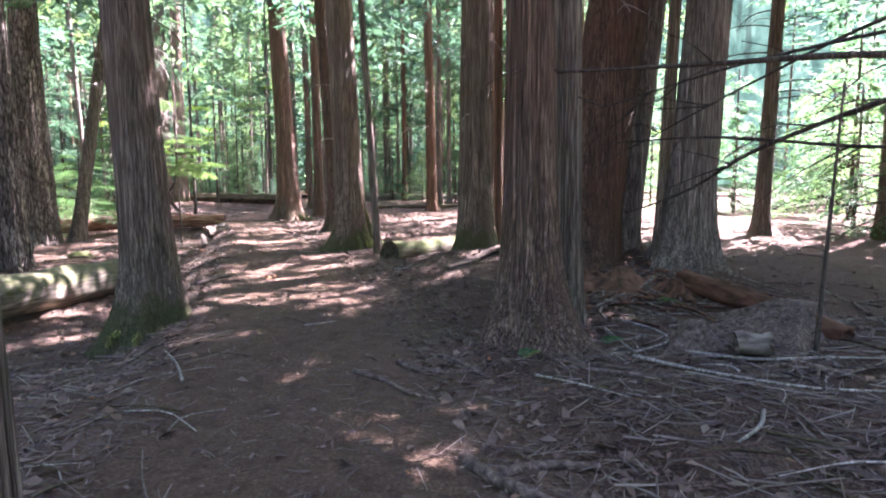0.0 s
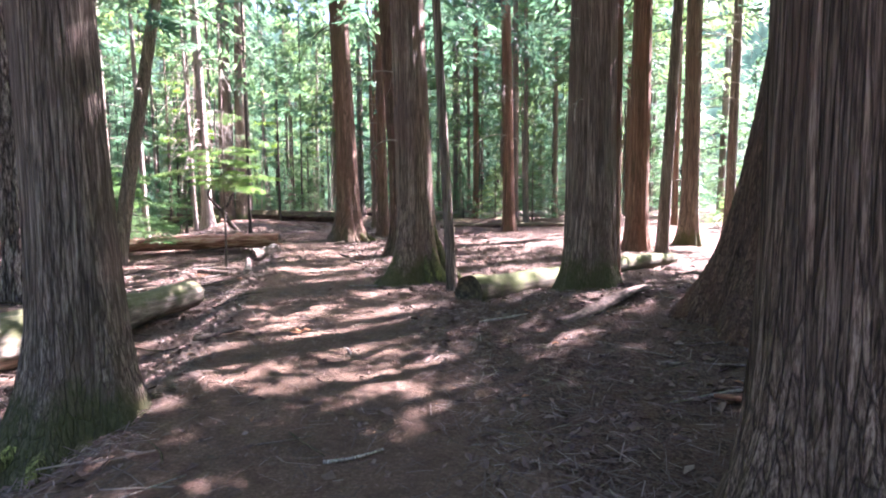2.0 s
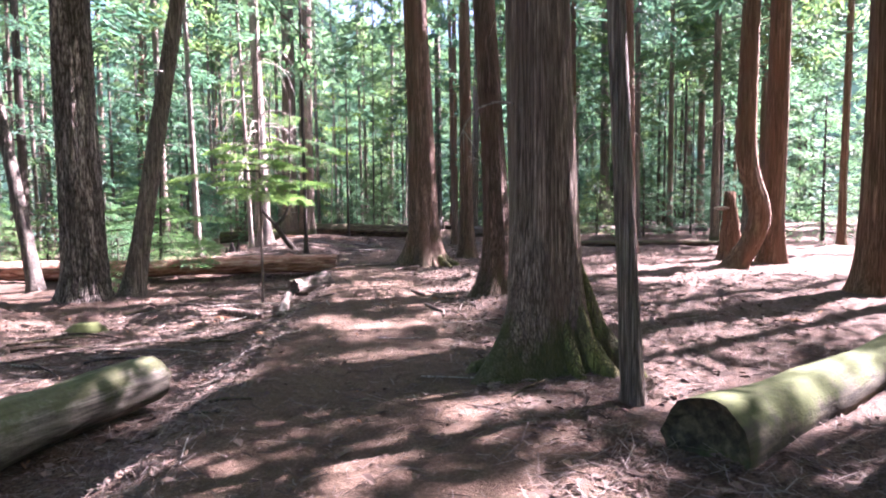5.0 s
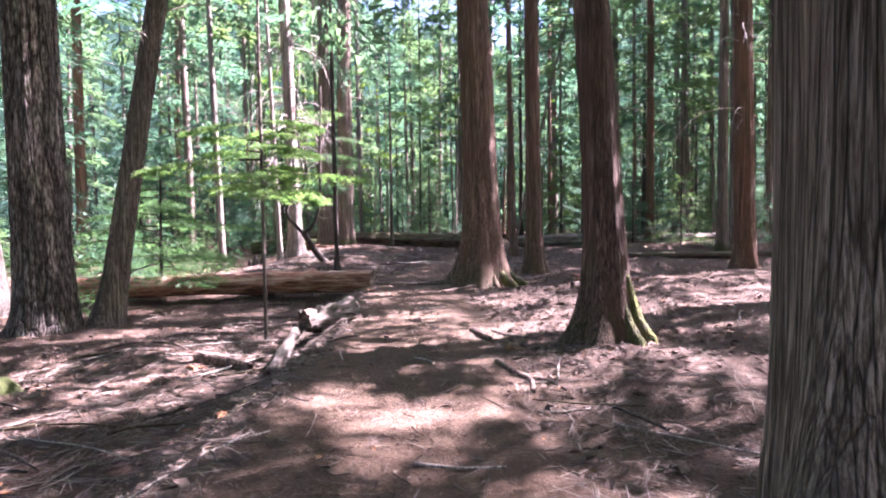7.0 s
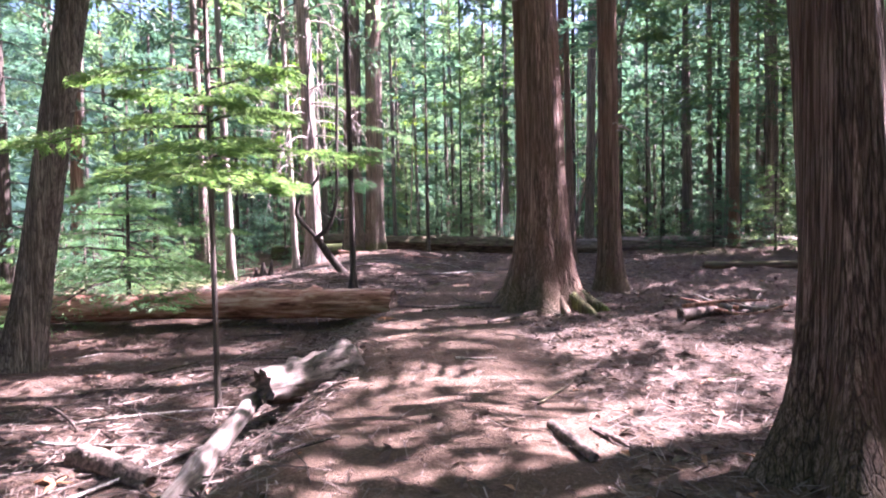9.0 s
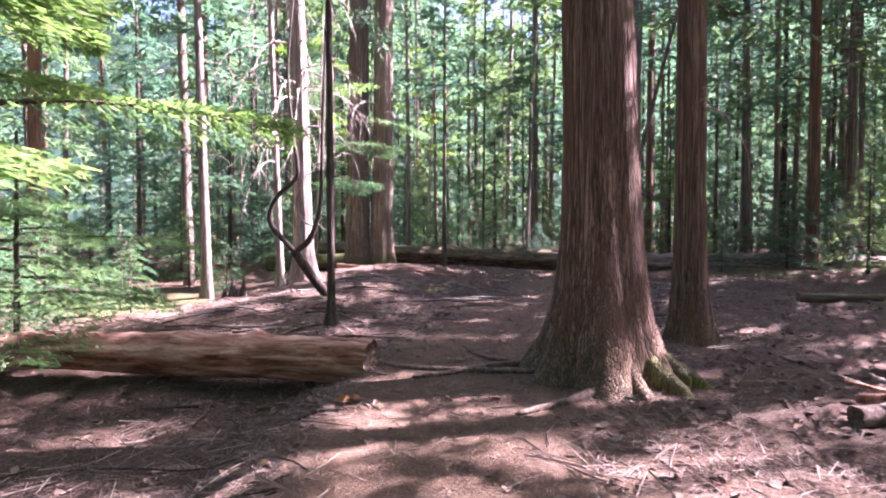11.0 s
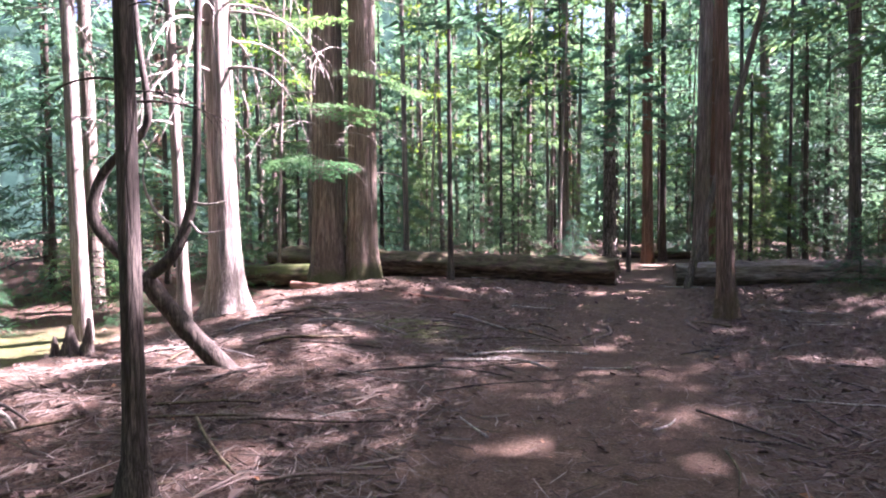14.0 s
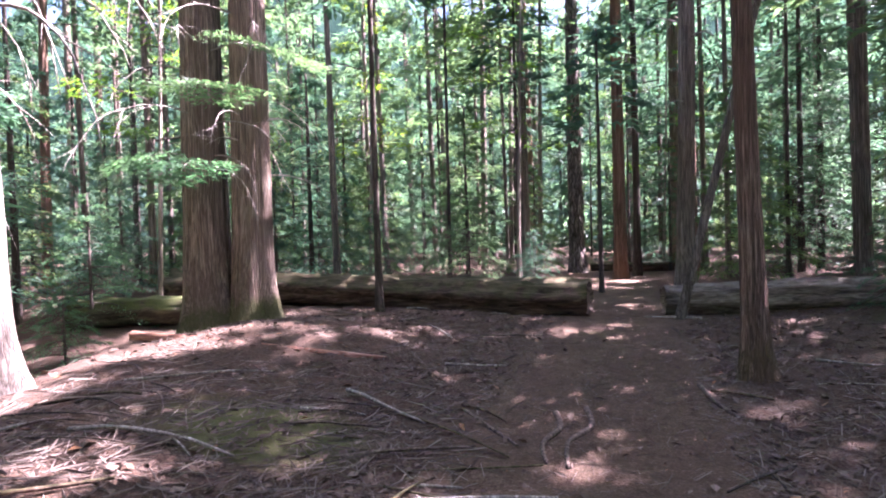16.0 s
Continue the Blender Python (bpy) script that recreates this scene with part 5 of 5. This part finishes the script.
# long roots and sticks half buried in the banks
bk = np.random.default_rng(780)
for k in range(96):
    x, y = (bk.uniform(-12.4, -8.6), bk.uniform(23.6, 30.4)) if k < 58 else (bk.uniform(-9.6, -6.2), bk.uniform(12.8, 20.6))
    a, ln, r = bk.normal(0.35, 0.7), bk.uniform(0.5, 1.5), bk.uniform(0.007, 0.022)
    bend = bk.normal(0, 0.12)
    pts = [(x + ln * u * math.cos(a) - bend * (0.25 - u * u) * math.sin(a), y + ln * u * math.sin(a) + bend * (0.25 - u * u) * math.cos(a)) for u in (-0.5, -0.2, 0.2, 0.5)]
    P = [(px, py, hz(px, py) + r + 0.01 + 0.025 * (j in (1, 2))) for j, (px, py) in enumerate(pts)]
    tagged(stem("fallen_stick", P, r, r * 0.5, (LOG_OLD, DARKWOOD, DEADWOOD, ROOT)[k % 4], None, "", 5, 900 + k, 8), ("brown", "dark", "bleached", "reddish-brown")[k % 4] + " long stick half buried in the bank", "stick", "fallen sticks")
leaning = stem("leaning_twig", [(-9.10, 22.15, -0.25), (-9.08, 22.05, 0.1), (-9.0, 22.3, 0.36)], 0.010, 0.006, DEADWOOD, None, "", 6, 1, 10)
tagged(leaning, "thin pale twig leaning on a fallen log", "stick")


def litter(name, n, seed, mat, label, kind_leaf, size=1.0, area=None, trodden=False):
    """Countless small twigs or dead leaves on the ground, thin on the trodden path."""
    lr = np.random.default_rng(seed)
    y = lr.uniform(0.8, 38, n * 3)
    x = way(y) + lr.normal(0, 3.6, n * 3)
    d = np.abs(x - way(y))
    keep = lr.uniform(0, 1, n * 3) < np.where(d < 1.0, 0.07, 1.0)
    x, y = x[keep][:n], y[keep][:n]
    if area:
        x, y = lr.uniform(area[0], area[1], n), lr.uniform(area[2], area[3], n)
        keep = np.abs(x - way(y)) > lr.uniform(0.55, 1.9, n)
        x, y = x[keep], y[keep]
    if trodden:
        y = lr.uniform(1.2, 34, n)
        x = way(y) + lr.normal(0, 0.75, n)
    z = height(x, y) + 0.012
    m = len(x)
    a = lr.uniform(0, 6.28, m)
    V, F = [], []
    if kind_leaf:
        L = lr.uniform(0.02, 0.06, m) * size
        W = L * lr.uniform(0.3, 0.7, m)
        ux, uy = np.cos(a), np.sin(a)
        P = np.stack([x, y, z], -1)
        U = np.stack([ux * L, uy * L, lr.normal(0, 0.25, m) * L], -1)
        S = np.stack([-uy * W, ux * W, lr.normal(0, 0.3, m) * W], -1)
        up = np.array([0, 0, 0.012 * size])
        V = np.stack([P - U, P + S - U * 0.1 + up, P + U, P - S + U * 0.1 + up], 1).reshape(-1, 3)
        F = np.arange(4 * m).reshape(m, 4).tolist()
    else:
        L = size * lr.uniform(0.04, 0.22, m) * np.where(lr.uniform(0, 1, m) < 0.1, 2.0, 1.0)
        r = lr.uniform(0.0015, 0.004, m) * size ** 0.5
        u = np.stack([np.cos(a), np.sin(a), lr.normal(0, 0.12, m)], -1) * L[:, None]
        s = np.stack([-np.sin(a), np.cos(a), np.zeros(m)], -1) * r[:, None]
        t = np.array([0, 0, 1.0]) * r[:, None] * 1.7
        P = np.stack([x, y, z], -1)
        mid = P + np.stack([-np.sin(a), np.cos(a), np.zeros(m)], -1) * (L * lr.normal(0, 0.06, m))[:, None]
        V = np.stack([P - u / 2 - s, P - u / 2 + s, P - u / 2 + t, mid - s, mid + s, mid + t, P + u / 2 - s, P + u / 2 + s, P + u / 2 + t], 1).reshape(-1, 3)
        base = np.array([(1, 2, 5, 4), (2, 0, 3, 5), (4, 5, 8, 7), (5, 3, 6, 8)])
        F = (np.arange(m)[:, None, None] * 9 + base[None]).reshape(-1, 4).tolist()
    tagged(new(name, mesh_of(name, V, F, [mat], smooth=False)), label, "litter", kind="stuff")


litter("twig_litter", 13000, 95, TWIG_LITTER, "brown twigs and needles strewn over the forest floor", False)
litter("path_crumbs", 7000, 99, LEAF_LITTER, "small crumbs of bark and leaf trodden into the path", True, 0.42, trodden=True)
litter("path_needles", 3200, 101, TWIG_LITTER, "thin dry twigs and needles lying on the path", False, 0.6, trodden=True)
litter("leaf_litter", 22000, 96, LEAF_LITTER, "dead brown leaves and bark flakes on the forest floor", True)


def needles(n, seed):
    """Fine needles and fibres, each a thin blade."""
    nr = np.random.default_rng(seed)
    y = nr.uniform(0.8, 34, n * 2)
    x = way(y) + nr.normal(0, 3.0, n * 2)
    keep = nr.uniform(0, 1, n * 2) < np.where(np.abs(x - way(y)) < 0.9, 0.12, 1.0)
    x, y = x[keep][:n], y[keep][:n]
    m = len(x)
    a = nr.uniform(0, 6.28, m)
    L, w = nr.uniform(0.03, 0.12, m), nr.uniform(0.0015, 0.004, m)
    P = np.stack([x, y, height(x, y) + nr.uniform(0.008, 0.03, m)], -1)
    U = np.stack([np.cos(a) * L, np.sin(a) * L, nr.normal(0, 0.2, m) * L], -1)
    S = np.stack([-np.sin(a) * w, np.cos(a) * w, np.zeros(m)], -1)
    V = np.stack([P - U - S, P - U + S, P + U + S, P + U - S], 1).reshape(-1, 3)
    tagged(new("needle_litter", mesh_of("needle_litter", V, np.arange(4 * m).reshape(m, 4).tolist(), [TWIG_LITTER], smooth=False)), "dry needles and fibres strewn over the forest floor", "litter", kind="stuff")


needles(48000, 97)
for k, (area, n) in enumerate((((-13.2, -7.9, 23.2, 30.8), 2500), ((-9.6, -4.9, 12.2, 21.4), 2300), ((0.8, 4.4, 1.5, 6.2), 1300), ((-4.6, -2.0, 2.0, 6.4), 500))):
    litter("bank_twigs", n, 600 + k, TWIG_LITTER, "long thin dry twigs heaped on the bank", False, 2.2, area)
litter("bark_flakes", 6500, 98, LEAF_LITTER, "loose curled bark flakes strewn over the forest floor", True, 0.95)

# ---- leaning tree and broadleaf branches in the wood ----
big_tree(-14.35, 19.4, 0.32, "grey trunk leaning away behind an old fir", CEDAR_PLAIN, lean=(-0.22, 0.02), seed=48, h=13, crown=False, segs=18, name="leaning_tree")


def maple(x, y, seed, z0, z1, reach):
    m = thing("vine_maple", x, y, "slender broadleaf tree with bright yellow-green leaves", "tree", "vine maples")
    part("trunk", trunk_mesh(0.05, z1 + 0.5, (0.03, 0.02), 0.3, 4, seed, PALE, 10, 16, 0.03), m)
    part("crown", foliage_mesh(seed, z0, z1, reach, 15, 130, 0.15, LEAF_BROAD, droop=0.15, top=0.5, jitter=0.5, r0=0.03, tilt=0.7), m)


maple(-11.4, 40.6, 600, 3.6, 9.0, 2.4)
maple(-16.8, 42.4, 601, 4.0, 10.0, 2.6)
maple(-17.5, 34.6, 602, 3.6, 8.5, 2.0)
maple(-7.9, 47.5, 603, 3.0, 9.0, 2.6)
